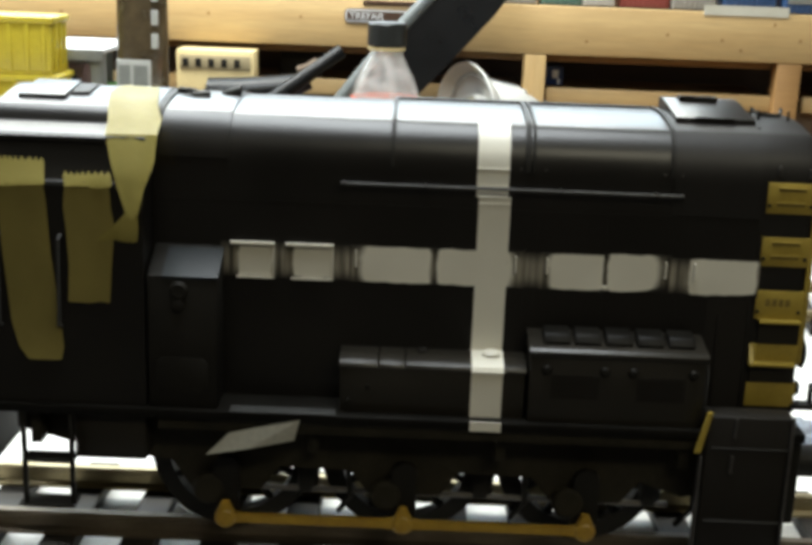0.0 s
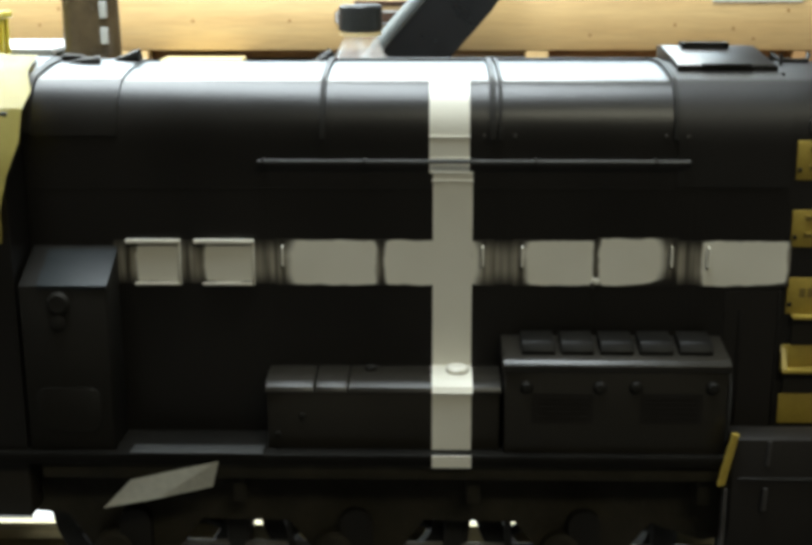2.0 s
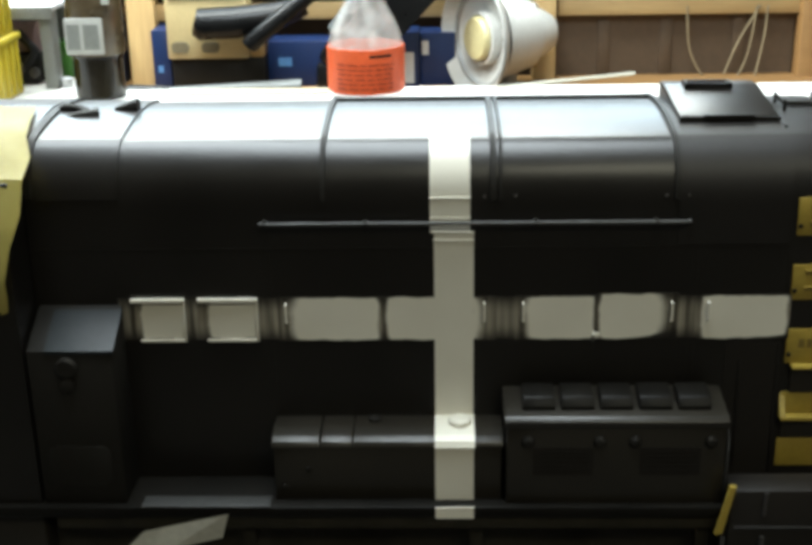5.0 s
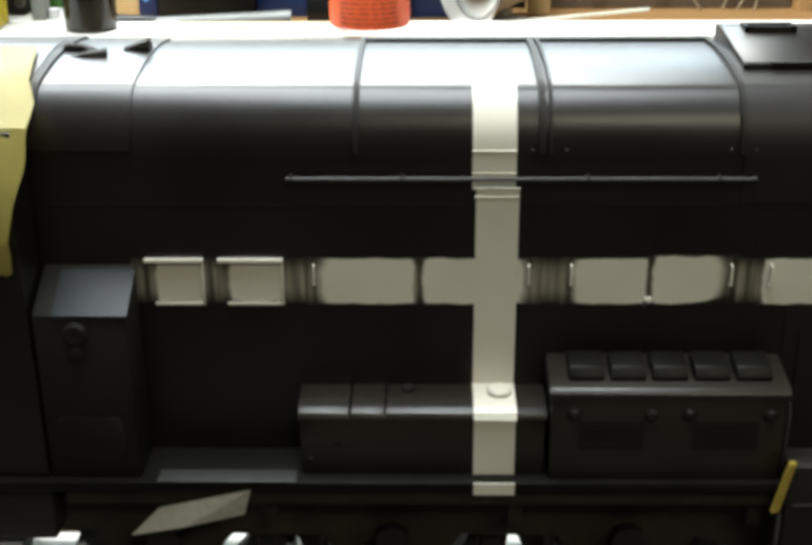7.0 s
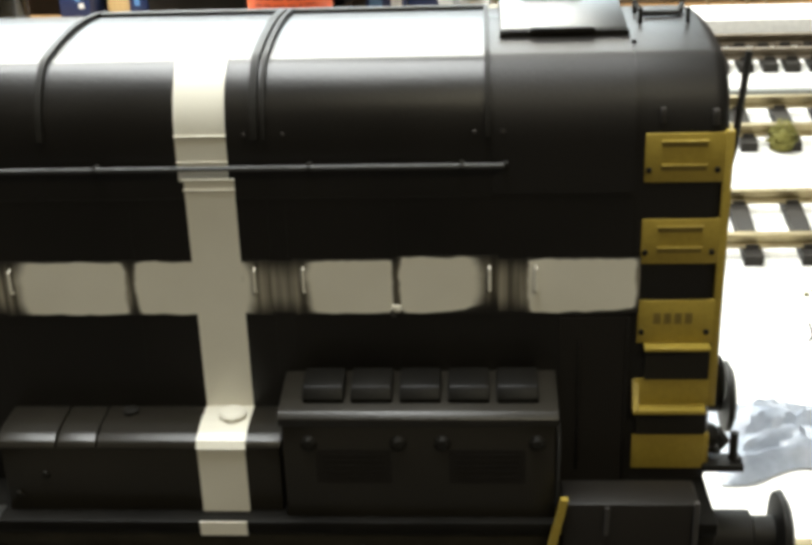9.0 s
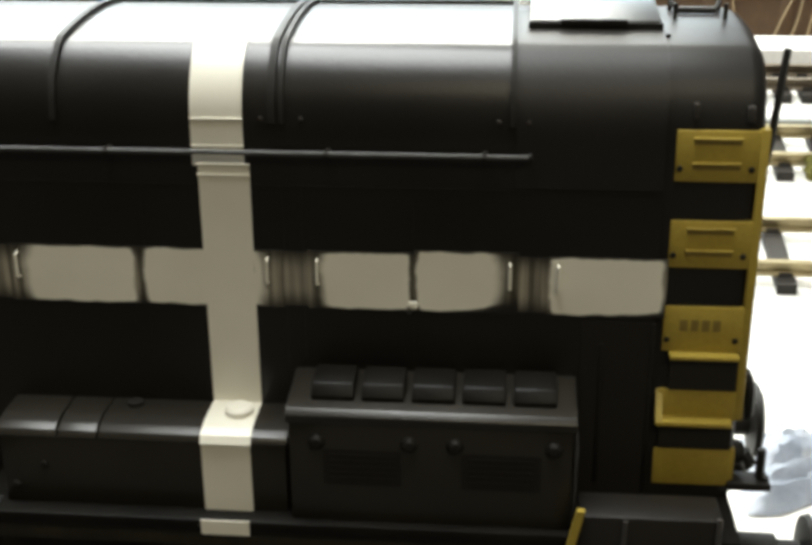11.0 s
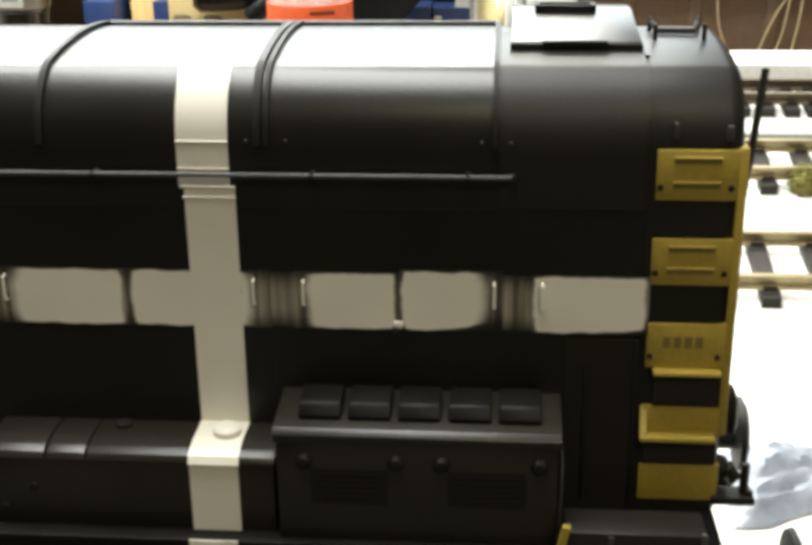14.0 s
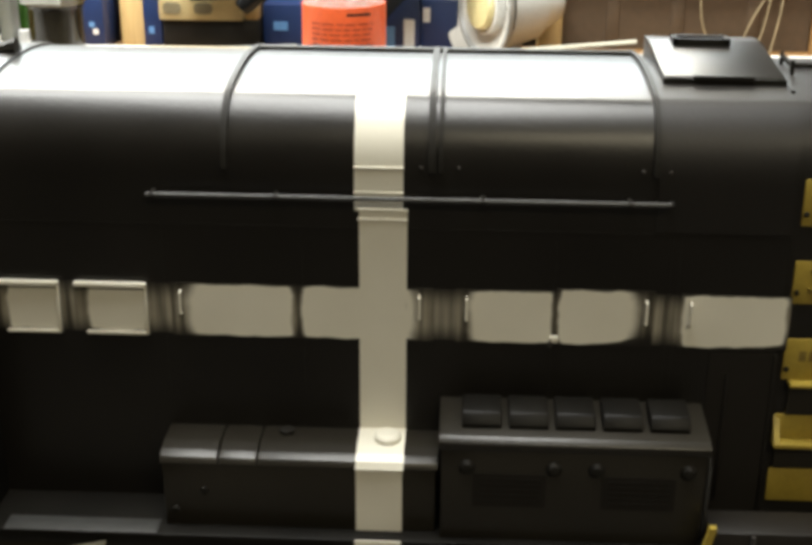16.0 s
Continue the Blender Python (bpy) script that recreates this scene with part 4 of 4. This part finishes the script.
part("label", lathe([(1.06, 0.18), (1.075, 0.2), (1.075, 1.40), (1.06, 1.42), (1.055, 1.42), (1.055, 0.18)], B, seg=40, closed=False), ORANGE, bottle, "orange paper label")
part("neck_ring", lathe([(0.5, 2.84), (0.58, 2.86), (0.58, 2.94), (0.5, 2.96)], B, seg=32, closed=False), CREAM, bottle)
cp = lathe([(0.0, 3.68), (0.55, 3.68), (0.6, 3.62), (0.61, 3.0), (0.56, 2.98), (0.5, 2.98)], B, seg=44, closed=False)
for k, w in enumerate(cp.verts):
    d = Vector((w.co.x - B[0], w.co.y - B[1]))
    if d.length > 0.58 and k % 2:
        w.co.x, w.co.y = B[0] + d.x * 0.985, B[1] + d.y * 0.985
part("cap", cp, CAPB, bottle, "ribbed black screw cap")


def on_label(a0, a1, z, hgt, mat, r=1.08):
    """A printed bar on the label's curve."""
    bm = bmesh.new()
    n = 5
    q = [[bm.verts.new((B[0] + (r + e) * math.sin(a), B[1] - (r + e) * math.cos(a), BZ + z + dz)) for dz in (0, hgt) for e in (0,)] for a in (a0 + (a1 - a0) * k / n for k in range(n + 1))]
    for a, b in zip(q, q[1:]):
        bm.faces.new((a[0], b[0], b[1], a[1]))
    bmesh.ops.solidify(bm, geom=list(bm.faces), thickness=-0.004)
    return part("print_line", bm, mat, bottle, smooth=False)


on_label(0.15, 0.75, 1.2, 0.07, INK_D)
for k in range(6):
    a = -0.75
    while a < 0.75:
        w_ = random.uniform(0.1, 0.3)
        on_label(a, min(a + w_, 0.8), 0.98 - k * 0.13, 0.035, INK)
        a += w_ + 0.05

# tall dark bottle on the shelf behind
D = (-9.55, 20.25, -1.65)
tall = thing("tall_bottle", D, "tall brown printed bottle with dark liquid and pale label", "bottle")
part("body", lathe([(0.0, 0.0), (0.62, 0.0), (0.7, 0.08), (0.7, 1.15), (0.76, 1.2), (0.76, 1.24)], D, seg=36), COLA, tall, "dark liquid behind plastic")
part("upper_body", lathe([(0.76, 1.245), (0.79, 1.3), (0.79, 2.6), (0.78, 3.2), (0.76, 4.4), (0.72, 5.2), (0.45, 5.9), (0.3, 6.2), (0.0, 6.2)], D, seg=36), BROWNB, tall, "brown printed sleeve")
part("label", box(D[0] - 0.62, D[0] + 0.42, D[1] - 0.86, D[1] - 0.74, -0.32, 0.66), LABELG, tall, "pale square label", bevel=0.03)
for x0, x1 in ((-0.55, -0.2), (-0.1, 0.32)):
    part("label_print", box(D[0] + x0, D[0] + x1, D[1] - 0.875, D[1] - 0.855, -0.18, 0.5), GREYM, tall, smooth=False)
for z in (1.0, 1.7, 2.4):
    part("side_print", box(D[0] + 0.42, D[0] + 0.62, D[1] - 0.72, D[1] - 0.58, z, z + 0.45), LABELG, tall, bevel=0.03)
single("green_tub", lathe([(0.0, 0.0), (0.4, 0), (0.46, 1.1), (0.0, 1.1)], (-11.4, 23.6, -1.66), seg=20), GREEN, (-11.4, 23.6, -1.66), "small green plastic tub", "tub")
single("white_bottle_cap", lathe([(0.0, 0.0), (0.16, 0), (0.16, 0.28), (0.0, 0.28)], (-10.95, 21.7, -1.66), seg=20), WHITEP, (-10.95, 21.7, -1.66), "small white plastic cap", "cap")

# grey steel stand with a machine, and the yellow crates in front of it
stand = thing("steel_stand", (-12.8, 23.4, -1.66), "grey folded steel stand with bright top", "stand")
part("top", box(-15.6, -11.05, 21.35, 25.4, 0.6, 0.76), WHITEP, stand, "bright top sheet", bevel=0.03)
part("top_lip", box(-15.6, -11.05, 21.27, 21.345, 0.4, 0.74), GREYM, stand, bevel=0.02)
for a in (-15.5, -11.5):
    part("leg", box(a, a + 0.36, 21.4, 22.0, -1.66, 0.59), GREYM, stand, bevel=0.02)
    part("leg", box(a, a + 0.36, 24.6, 25.2, -1.66, 0.59), GREYM, stand, bevel=0.02)
part("back_panel", box(-15.1, -11.55, 24.4, 24.55, -1.66, 0.59), GREYM, stand)
part("top_rib", box(-12.6, -12.45, 21.5, 25.2, 0.3, 0.59), GREYM, stand, smooth=False)
mech = thing("small_machine", (-13.0, 22.4, -1.66), "dark oily small machine under the steel stand", "machine")
part("body", box(-14.4, -11.9, 22.2, 23.6, -1.66, -0.75), DARK, mech, bevel=0.1)
part("motor", lathe([(0.0, 0), (0.45, 0.02), (0.5, 0.1), (0.5, 1.4), (0.0, 1.45)], (-13.4, 22.8, -0.35), (1, 0, 0), 20), PINK, mech, "faded pink cover")
part("arm", along([(-12.3, 22.1, -1.2), (-11.9, 22.0, -0.6), (-12.4, 22.1, -0.1)], 0.14, seg=8), DARK, mech)
for k in range(6):
    part("knob", lathe([(0.0, 0.0), (0.13, 0.02), (0.16, 0.22), (0.0, 0.26)], (-14.1 + k * 0.42, 22.18, -1.15 - 0.12 * (k % 2)), (0, -1, 0), 12), RIM, mech)
for lvl, (dx, z0) in enumerate(((0, -1.65), (-0.1, 0.1))):
    c = thing("yellow_crate", (-14.2 + dx, 20.2, z0), "yellow ribbed plastic crate in a stack", "crate", "stacked yellow crates")
    x0, x1, y0, y1, z1 = -16.6 + dx, -12.05 + dx, 19.4, 21.05, z0 + 1.74
    part("bottom", box(x0, x1, y0, y1, z0, z0 + 0.12), CRATE, c, bevel=0.03)
    part("front", box(x0, x1, y0, y0 + 0.12, z0 + 0.12, z1 - 0.2), CRATE, c, bevel=0.02)
    part("back", box(x0, x1, y1 - 0.12, y1, z0 + 0.12, z1 - 0.2), CRATE, c, bevel=0.02)
    part("end", box(x0, x0 + 0.12, y0 + 0.13, y1 - 0.13, z0 + 0.12, z1 - 0.2), CRATE, c, bevel=0.02)
    part("end", box(x1 - 0.12, x1, y0 + 0.13, y1 - 0.13, z0 + 0.12, z1 - 0.2), CRATE, c, bevel=0.02)
    part("rim", box(x0 - 0.1, x1 + 0.1, y0 - 0.1, y1 + 0.08, z1 - 0.2, z1), CRATE, c, bevel=0.05)
    for k in range(9):
        rx = x1 - 0.2 - k * 0.52
        part("rib", box(rx - 0.06, rx + 0.06, y0 - 0.08, y0, z0 + 0.1, z1 - 0.2), CRATE, c, bevel=0.02)
    for k in range(3):
        part("rib", box(x1, x1 + 0.08, y0 + 0.3 + k * 0.5, y0 + 0.42 + k * 0.5, z0 + 0.1, z1 - 0.2), CRATE, c, bevel=0.02)

# card and stick lying on the ledge
single("beige_card", box(-7.3, -3.1, 20.15, 20.95, -1.648, -1.60), CREAM_D, (-5.2, 20.5, -1.65), "strip of beige card lying on the ledge", "card", bevel=0.01)
single("thin_stick", along([(1.2, 20.2, -1.55), (5.6, 20.9, -1.28)], 0.045, seg=8), PAPER, (3, 20.5, -1.6), "thin pale painted stick leaning on the ledge", "stick")

# ---- shelving across the room ----
WY = 58.6
rack = thing("timber_shelving", (0, 62, ZF), "pine shelving with deep front plank", "shelving")
part("fascia", box(-75, 75, WY, WY + 0.7, -1.98, 0.98), PINE, rack, "long varnished pine plank", bevel=0.06)
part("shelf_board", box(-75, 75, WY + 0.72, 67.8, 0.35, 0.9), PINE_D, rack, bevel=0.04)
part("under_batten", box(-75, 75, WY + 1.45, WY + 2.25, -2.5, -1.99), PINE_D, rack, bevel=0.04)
# Posts right of x = 10 take the pine with shade in its colour.
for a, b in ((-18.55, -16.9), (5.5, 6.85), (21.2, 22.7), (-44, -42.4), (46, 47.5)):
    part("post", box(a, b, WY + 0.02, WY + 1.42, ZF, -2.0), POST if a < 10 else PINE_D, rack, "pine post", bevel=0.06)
for a, b in ((-42.3, -19.05), (-17.3, 5.6), (7.05, 21.65), (23.25, 46)):
    part("rail", box(a, b, WY + 0.85, WY + 1.4, -5.1, -4.12), PINE, rack, "pine shelf rail", bevel=0.05)
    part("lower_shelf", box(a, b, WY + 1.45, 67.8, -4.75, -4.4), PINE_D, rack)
for a, b in ((6.9, 21.15), (22.75, 45.95)):
    part("back_panel", box(a, b, WY + 1.44, WY + 1.56, -8.74, -5.12), HARDBOARD, rack, "brown hardboard backing", smooth=False)
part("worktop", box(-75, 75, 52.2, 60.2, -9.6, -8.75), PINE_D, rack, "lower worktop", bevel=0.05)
for a in (9.5, 13.2, 17.5):
    part("stud", box(a, a + 0.7, WY + 1.3, WY + 1.43, -8.74, -5.12), HARDBOARD, rack, bevel=0.04)
for a in (-70, -30, 0, 30, 70):
    part("worktop_leg", box(a, a + 1.2, 56, 57.2, ZF, -9.6), PINE_D, rack)
# knots in the fascia
for k in range(14):
    kx, kz = random.uniform(-30, 30), random.uniform(-1.5, 0.6)
    part("knot", lathe([(0.0, 0.012), (0.07, 0.012), (0.1, 0.0)], (kx, WY, kz), (0, -1, 0), 12), PINE_D, rack, "small dark knot")

# sign and plates on the fascia
sg = thing("name_sign", (-3.9, WY, -0.49), "brown rounded sign with white border and letters", "sign")
part("plate", slab(rounded(-5.75, -1.7, -0.49, 0.38, 0.3), WY - 0.12, WY), SIGNB, sg, bevel=0.02)
bm = slab(rounded(-5.68, -1.77, -0.43, 0.32, 0.26), WY - 0.135, WY - 0.121)
part("border", bm, WHITEP, sg, smooth=False)
part("field", slab(rounded(-5.6, -1.85, -0.35, 0.24, 0.2), WY - 0.15, WY - 0.136), SIGNB, sg, smooth=False)
fc = bpy.data.curves.new("letters", "FONT")
fc.body, fc.size, fc.extrude = "TREFAR", 0.62 * U, 0.01 * U
tx = new("letters", fc)
tx.parent = sg
tx.matrix_basis = Matrix.Translation(at(-5.45, WY - 0.17, -0.27) - ORIGIN[sg.name]) @ pose(0, 0, 0, 90, 0, 0)
fc.materials.append(WHITEP)
single("number_plate_strip", box(-4.6, -1.4, WY - 0.1, WY - 0.002, 0.62, 0.9), SIGNB, (-3, WY, 0.6), "small brown plate with pale bar above the sign", "plate", bevel=0.02)
single("pale_notice", box(16.3, 21.5, WY - 0.06, WY - 0.003, 0.8, 1.4), PAPER, (19, WY, 0.8), "pale paper notice at the plank's top edge", "notice", smooth=False)

# model wagons and containers on the upper shelf
CONT = [((0.34, 0.33, 0.3), "grey"), ((0.28, 0.06, 0.05), "red"), ((0.5, 0.49, 0.45), "pale grey"), ((0.03, 0.08, 0.2), "dark blue"), ((0.1, 0.2, 0.17), "dull green"), ((0.45, 0.36, 0.25), "tan"), ((0.2, 0.1, 0.07), "brown")]
CMATS = [(material("container_" + n_.replace(" ", "_"), c, 0.5, 0, None, 12, 0.6), n_) for c, n_ in CONT]
cx = -30.0
k = 0
ORDER = [0, 6, 1, 2, 0, 4, 1, 6, 5, 0, 4, 2, 1, 0, 3, 3, 6, 2, 5, 1, 0, 4]
while cx < 36:
    ln = random.uniform(1.9, 4.2)
    mt, cn = CMATS[ORDER[k % len(ORDER)]]
    hgt = random.uniform(1.5, 2.6)
    y0 = WY + 1.1 + random.uniform(0, 0.6)
    w = thing("model_container", (cx + ln / 2, y0 + 1, 0.9), cn + " ribbed model container on the shelf", "container", "shelf containers")
    part("shell", box(cx, cx + ln, y0, y0 + 2.0, 0.92, 0.92 + hgt), mt, w, bevel=0.04)
    part("base", box(cx - 0.05, cx + ln + 0.05, y0 - 0.06, y0 + 2.0, 0.9, 1.02), DARK, w)
    for j in range(int(ln / 0.32)):
        part("rib", box(cx + 0.14 + j * 0.32, cx + 0.26 + j * 0.32, y0 - 0.07, y0, 1.08, 0.84 + hgt), mt, w, smooth=False)
    if k % 3 == 0:
        part("letter_bar", box(cx + 0.2, cx + ln - 0.2, y0 - 0.1, y0 - 0.072, 0.92 + hgt * 0.45, 0.92 + hgt * 0.7), GREYM, w, "pale lettering bar", smooth=False)
    cx += ln + random.uniform(0.08, 0.5)
    k += 1

# cream heater box with vents
hb = thing("cream_heater", (-13.6, 57, -8.75), "cream enamel box with five slots and two round vents", "heater")
part("case", box(-15.7, -11.0, 56.2, 58.4, -6.85, -2.3), CREAM, hb, "cream enamel case", bevel=0.1)
part("slot_band", box(-15.5, -11.2, 56.12, 56.2, -3.45, -2.6), CREAM_D, hb, bevel=0.03)
for j in range(5):
    part("slot", box(-15.3 + j * 0.78, -14.95 + j * 0.78, 56.05, 56.12, -3.3, -2.8), DARK, hb, bevel=0.02)
for vx in (-14.95, -13.2):
    part("vent", slab(rounded(vx - 0.5, vx + 0.5, -6.5, -5.85, 0.28), 56.1, 56.2), GREYMESH, hb, "grey mesh vent")
    for j in range(5):
        part("vent_bar", box(vx - 0.45, vx + 0.45, 56.05, 56.1, -6.46 + j * 0.13, -6.41 + j * 0.13), CREAM_D, hb, smooth=False)
part("shelf_foot", box(-15.6, -10.2, 56.6, 58.3, -8.75, -6.86), DARK, hb, "dark stand under the case", bevel=0.04)
part("side_box", box(-10.95, -10.2, 56.6, 58.4, -6.85, -4.6), POST, hb, bevel=0.05)

# vacuum-like black arm, handle and tube
arm = thing("black_machine_arm", (-2, 56, -8.75), "large charcoal plastic machine arm with pale edge", "machine arm")
A0, A1 = Vector((-6.2, 55.2, -7.2)), Vector((3.4, 55.2, 4.2))
d = (A1 - A0).normalized()
n_ = Vector((d.z, 0, -d.x))
out = []
for s, w0, w1 in ((0, -0.9, 1.6), (0.12, -1.1, 1.9), (0.5, -1.2, 2.2), (0.8, -1.15, 2.3), (1.0, -1.0, 2.1)):
    p = A0.lerp(A1, s)
    out.append((p + n_ * w0, p + n_ * w1))
bm = slab([(a.x, a.z) for a, b in out] + [(b.x, b.z) for a, b in out[::-1]], 54.6, 56.4)
part("housing", bm, RUBBER, arm, bevel=0.25, segments=3)
bm = along([out[1][0] + Vector((-0.05, -0.4, 0)), out[2][0] + Vector((-0.1, -0.4, 0)), out[4][0] + Vector((-0.1, -0.4, 0))], 0.42, seg=12)
part("edge_tube", bm, GREYP, arm, "grey tube along the edge")
part("foot", box(-7.0, -4.2, 54.6, 56.4, -8.75, -7.0), RUBBER, arm, bevel=0.2)
part("wide_handle", along([(-13.75, 55.0, -4.65), (-13.55, 55.0, -4.7), (-11.5, 55, -4.6), (-9.2, 55.2, -4.3), (-7.5, 55.4, -3.8)], [0.7, 0.9, 0.9, 0.8, 0.5], seg=16), RUBBER, arm, "wide charcoal handle")
part("wand", along([(-10.7, 54.2, -5.8), (-10.55, 54.2, -5.65), (-8.4, 54.4, -4.0), (-6.8, 54.8, -2.8), (-5.6, 55, -1.9)], [0.46, 0.52, 0.48, 0.42, 0.4], seg=16), RUBBER, arm, "shiny black wand")
part("clamp", along([(-8.2, 54.9, -3.2), (-7.6, 54.9, -3.0), (-7.0, 55, -2.6)], 0.28, seg=10), HARDBOARD, arm, "brown clamp")
tubes = thing("grey_tool", (-14, 55, -8.75), "grey plastic hand tool lying on the worktop", "tool")
part("shaft", along([(-19.8, 54, -8.35), (-15.6, 54, -8.35), (-12.0, 54, -8.25), (-7.8, 54.2, -8.1)], [0.3, 0.3, 0.38, 0.42], seg=12), GREYP, tubes)
part("grip", along([(-19.2, 53.6, -8.15), (-17.0, 53.6, -8.2), (-15.2, 53.7, -8.1)], [0.28, 0.42, 0.2], seg=12), RUBBER, tubes)
single("pink_rag", lathe([(0.0, 0.0), (0.9, 0.0), (0.8, 0.3), (0.3, 0.5), (0, 0.55)], (-16.4, 55.4, -8.75), seg=14), PINK, (-16.4, 55.4, -8.75), "crumpled faded pink rag", "rag")

# white dish lamp
L = Vector((2.75, 55.5, -5.7))
ax = Vector((-0.87, -0.50, 0.0)).normalized()
lamp = thing("dish_lamp", (3.5, 55.5, -8.75), "white plastic dish lamp with pale yellow centre", "lamp")
part("dish", lathe([(1.3, 0.0), (2.2, 0.25), (2.9, 0.6), (3.25, 1.0), (3.4, 1.1), (3.4, 0.95), (3.0, 0.45), (2.2, 0.0), (1.3, -0.25)], L, ax, 48, closed=False), LAMPW, lamp, "white dish")
part("inner_ring", lathe([(2.45, 0.3), (2.6, 0.6), (2.75, 0.6), (2.6, 0.28)], L, ax, 40, closed=False), LAMPG, lamp)
part("centre", lathe([(1.25, -0.1), (1.25, 0.75), (1.12, 0.95), (0.0, 1.0)], L, ax, 32, closed=False), HUBY, lamp, "pale yellow centre disc")
part("collar", lathe([(1.5, -0.1), (1.5, 0.6), (1.35, 0.65), (1.26, 0.2)], L, ax, 32, closed=False), LAMPW, lamp)
part("housing", lathe([(2.5, 0.0), (2.3, -0.9), (2.1, -1.8), (1.95, -2.5), (1.5, -2.7), (1.4, -3.4), (1.0, -4.1), (0.0, -4.2)], L, ax, 36, closed=False), LAMPW, lamp)
part("knob", lathe([(0.3, 0), (0.3, 0.7), (0.0, 0.8)], L - ax * 2.6 + Vector((0.2, 0, 1.0)), (0.2, 0, 1), 14), LAMPW, lamp)
part("stem", along([(L.x + 1.3, L.y + 1, -7.0), (L.x + 1.2, L.y + 1, -8.6)], 0.5, seg=12), LAMPG, lamp)
part("foot", lathe([(1.4, 0), (1.4, 0.15), (0.6, 0.35), (0, 0.35)], (L.x + 1.2, L.y + 1, -8.75), seg=28), LAMPG, lamp)

# cartons
def carton(x0, x1, y0, y1, z0, z1, mats, label):
    c = thing("blue_carton", ((x0 + x1) / 2, y0, z0), label, "carton", "blue cartons")
    part("body", box(x0, x1, y0, y1, z0, z1), BLUE, c, bevel=0.05)
    for a, b, e, f, m in mats:
        part("print", box(x0 + a, x0 + b, y0 - 0.03, y0 - 0.002, z0 + e, z0 + f), m, c, smooth=False)
    return c


carton(-20.8, -19.05, 57, 60, -8.75, -5.3, [(0.9, 1.2, 1.3, 1.6, BLUE_L), (1.1, 1.4, 0.9, 1.2, WHITEP)], "dark blue carton standing on the worktop")
carton(-16.8, -15.75, 57, 60, -8.75, -5.3, [(0.3, 0.6, 1.0, 1.4, BLUE_L)], "dark blue carton beside the heater")
carton(-10.1, -6.4, 57.5, 60, -8.75, -6.1, [(0.6, 1.4, 1.2, 1.7, BLUE_L)], "dark blue carton behind the black arm")
carton(-3.5, -1.2, 57, 60, -8.75, -5.6, [(0.2, 0.9, 0.3, 1.6, BLUE_L), (1.4, 2.0, 0.2, 2.0, WHITEP)], "blue carton with pale print")
carton(-1.15, 0.9, 57.4, 60, -8.75, -5.7, [(0.1, 0.5, 1.8, 2.6, WHITEP)], "dark blue carton beside the lamp")
carton(7.1, 8.3, 61.2, 63, -4.12, -2.9, [(0.45, 0.85, 0.45, 0.95, WHITEP), (0.8, 1.0, 0.1, 0.4, WHITEP)], "small blue carton with white print on the shelf")
# Dark block put in the shelf bay to stand for its shade.
single("bay_shade_block", box(-10.0, -7.4, 61.5, 64, -4.38, -2.7), DARK, (-8.7, 62, -4.4), "dark block added for the shade in the shelf bay", "bin", bevel=0.1)
# hanging cables
for pts in ([(14.6, 59.3, -4.6), (14.9, 59.3, -7.2), (16.0, 59.3, -9.0), (17.4, 59.3, -9.2), (18.3, 59.3, -7.6), (18.7, 59.3, -4.6)],
            [(18.9, 59.35, -4.6), (17.8, 59.35, -6.6), (17.0, 59.35, -8.7)],
            [(19.3, 59.2, -4.6), (19.2, 59.2, -6.5), (18.8, 59.2, -9.0)]):
    sm = []
    for i in range(len(pts) - 1):
        p0, p1, p2, p3 = (Vector(pts[max(0, min(len(pts) - 1, i + o))]) for o in (-1, 0, 1, 2))
        for q in range(6):
            t = q / 6
            sm.append(0.5 * ((2 * p1) + (p2 - p0) * t + (2 * p0 - 5 * p1 + 4 * p2 - p3) * t * t + (3 * p1 - p0 - 3 * p2 + p3) * t ** 3))
    sm.append(Vector(pts[-1]))
    single("hanging_cable", along(sm, 0.06, seg=6), CABLE, pts[0], "pale cable hanging from the shelf rail", "cable", "hanging cables")
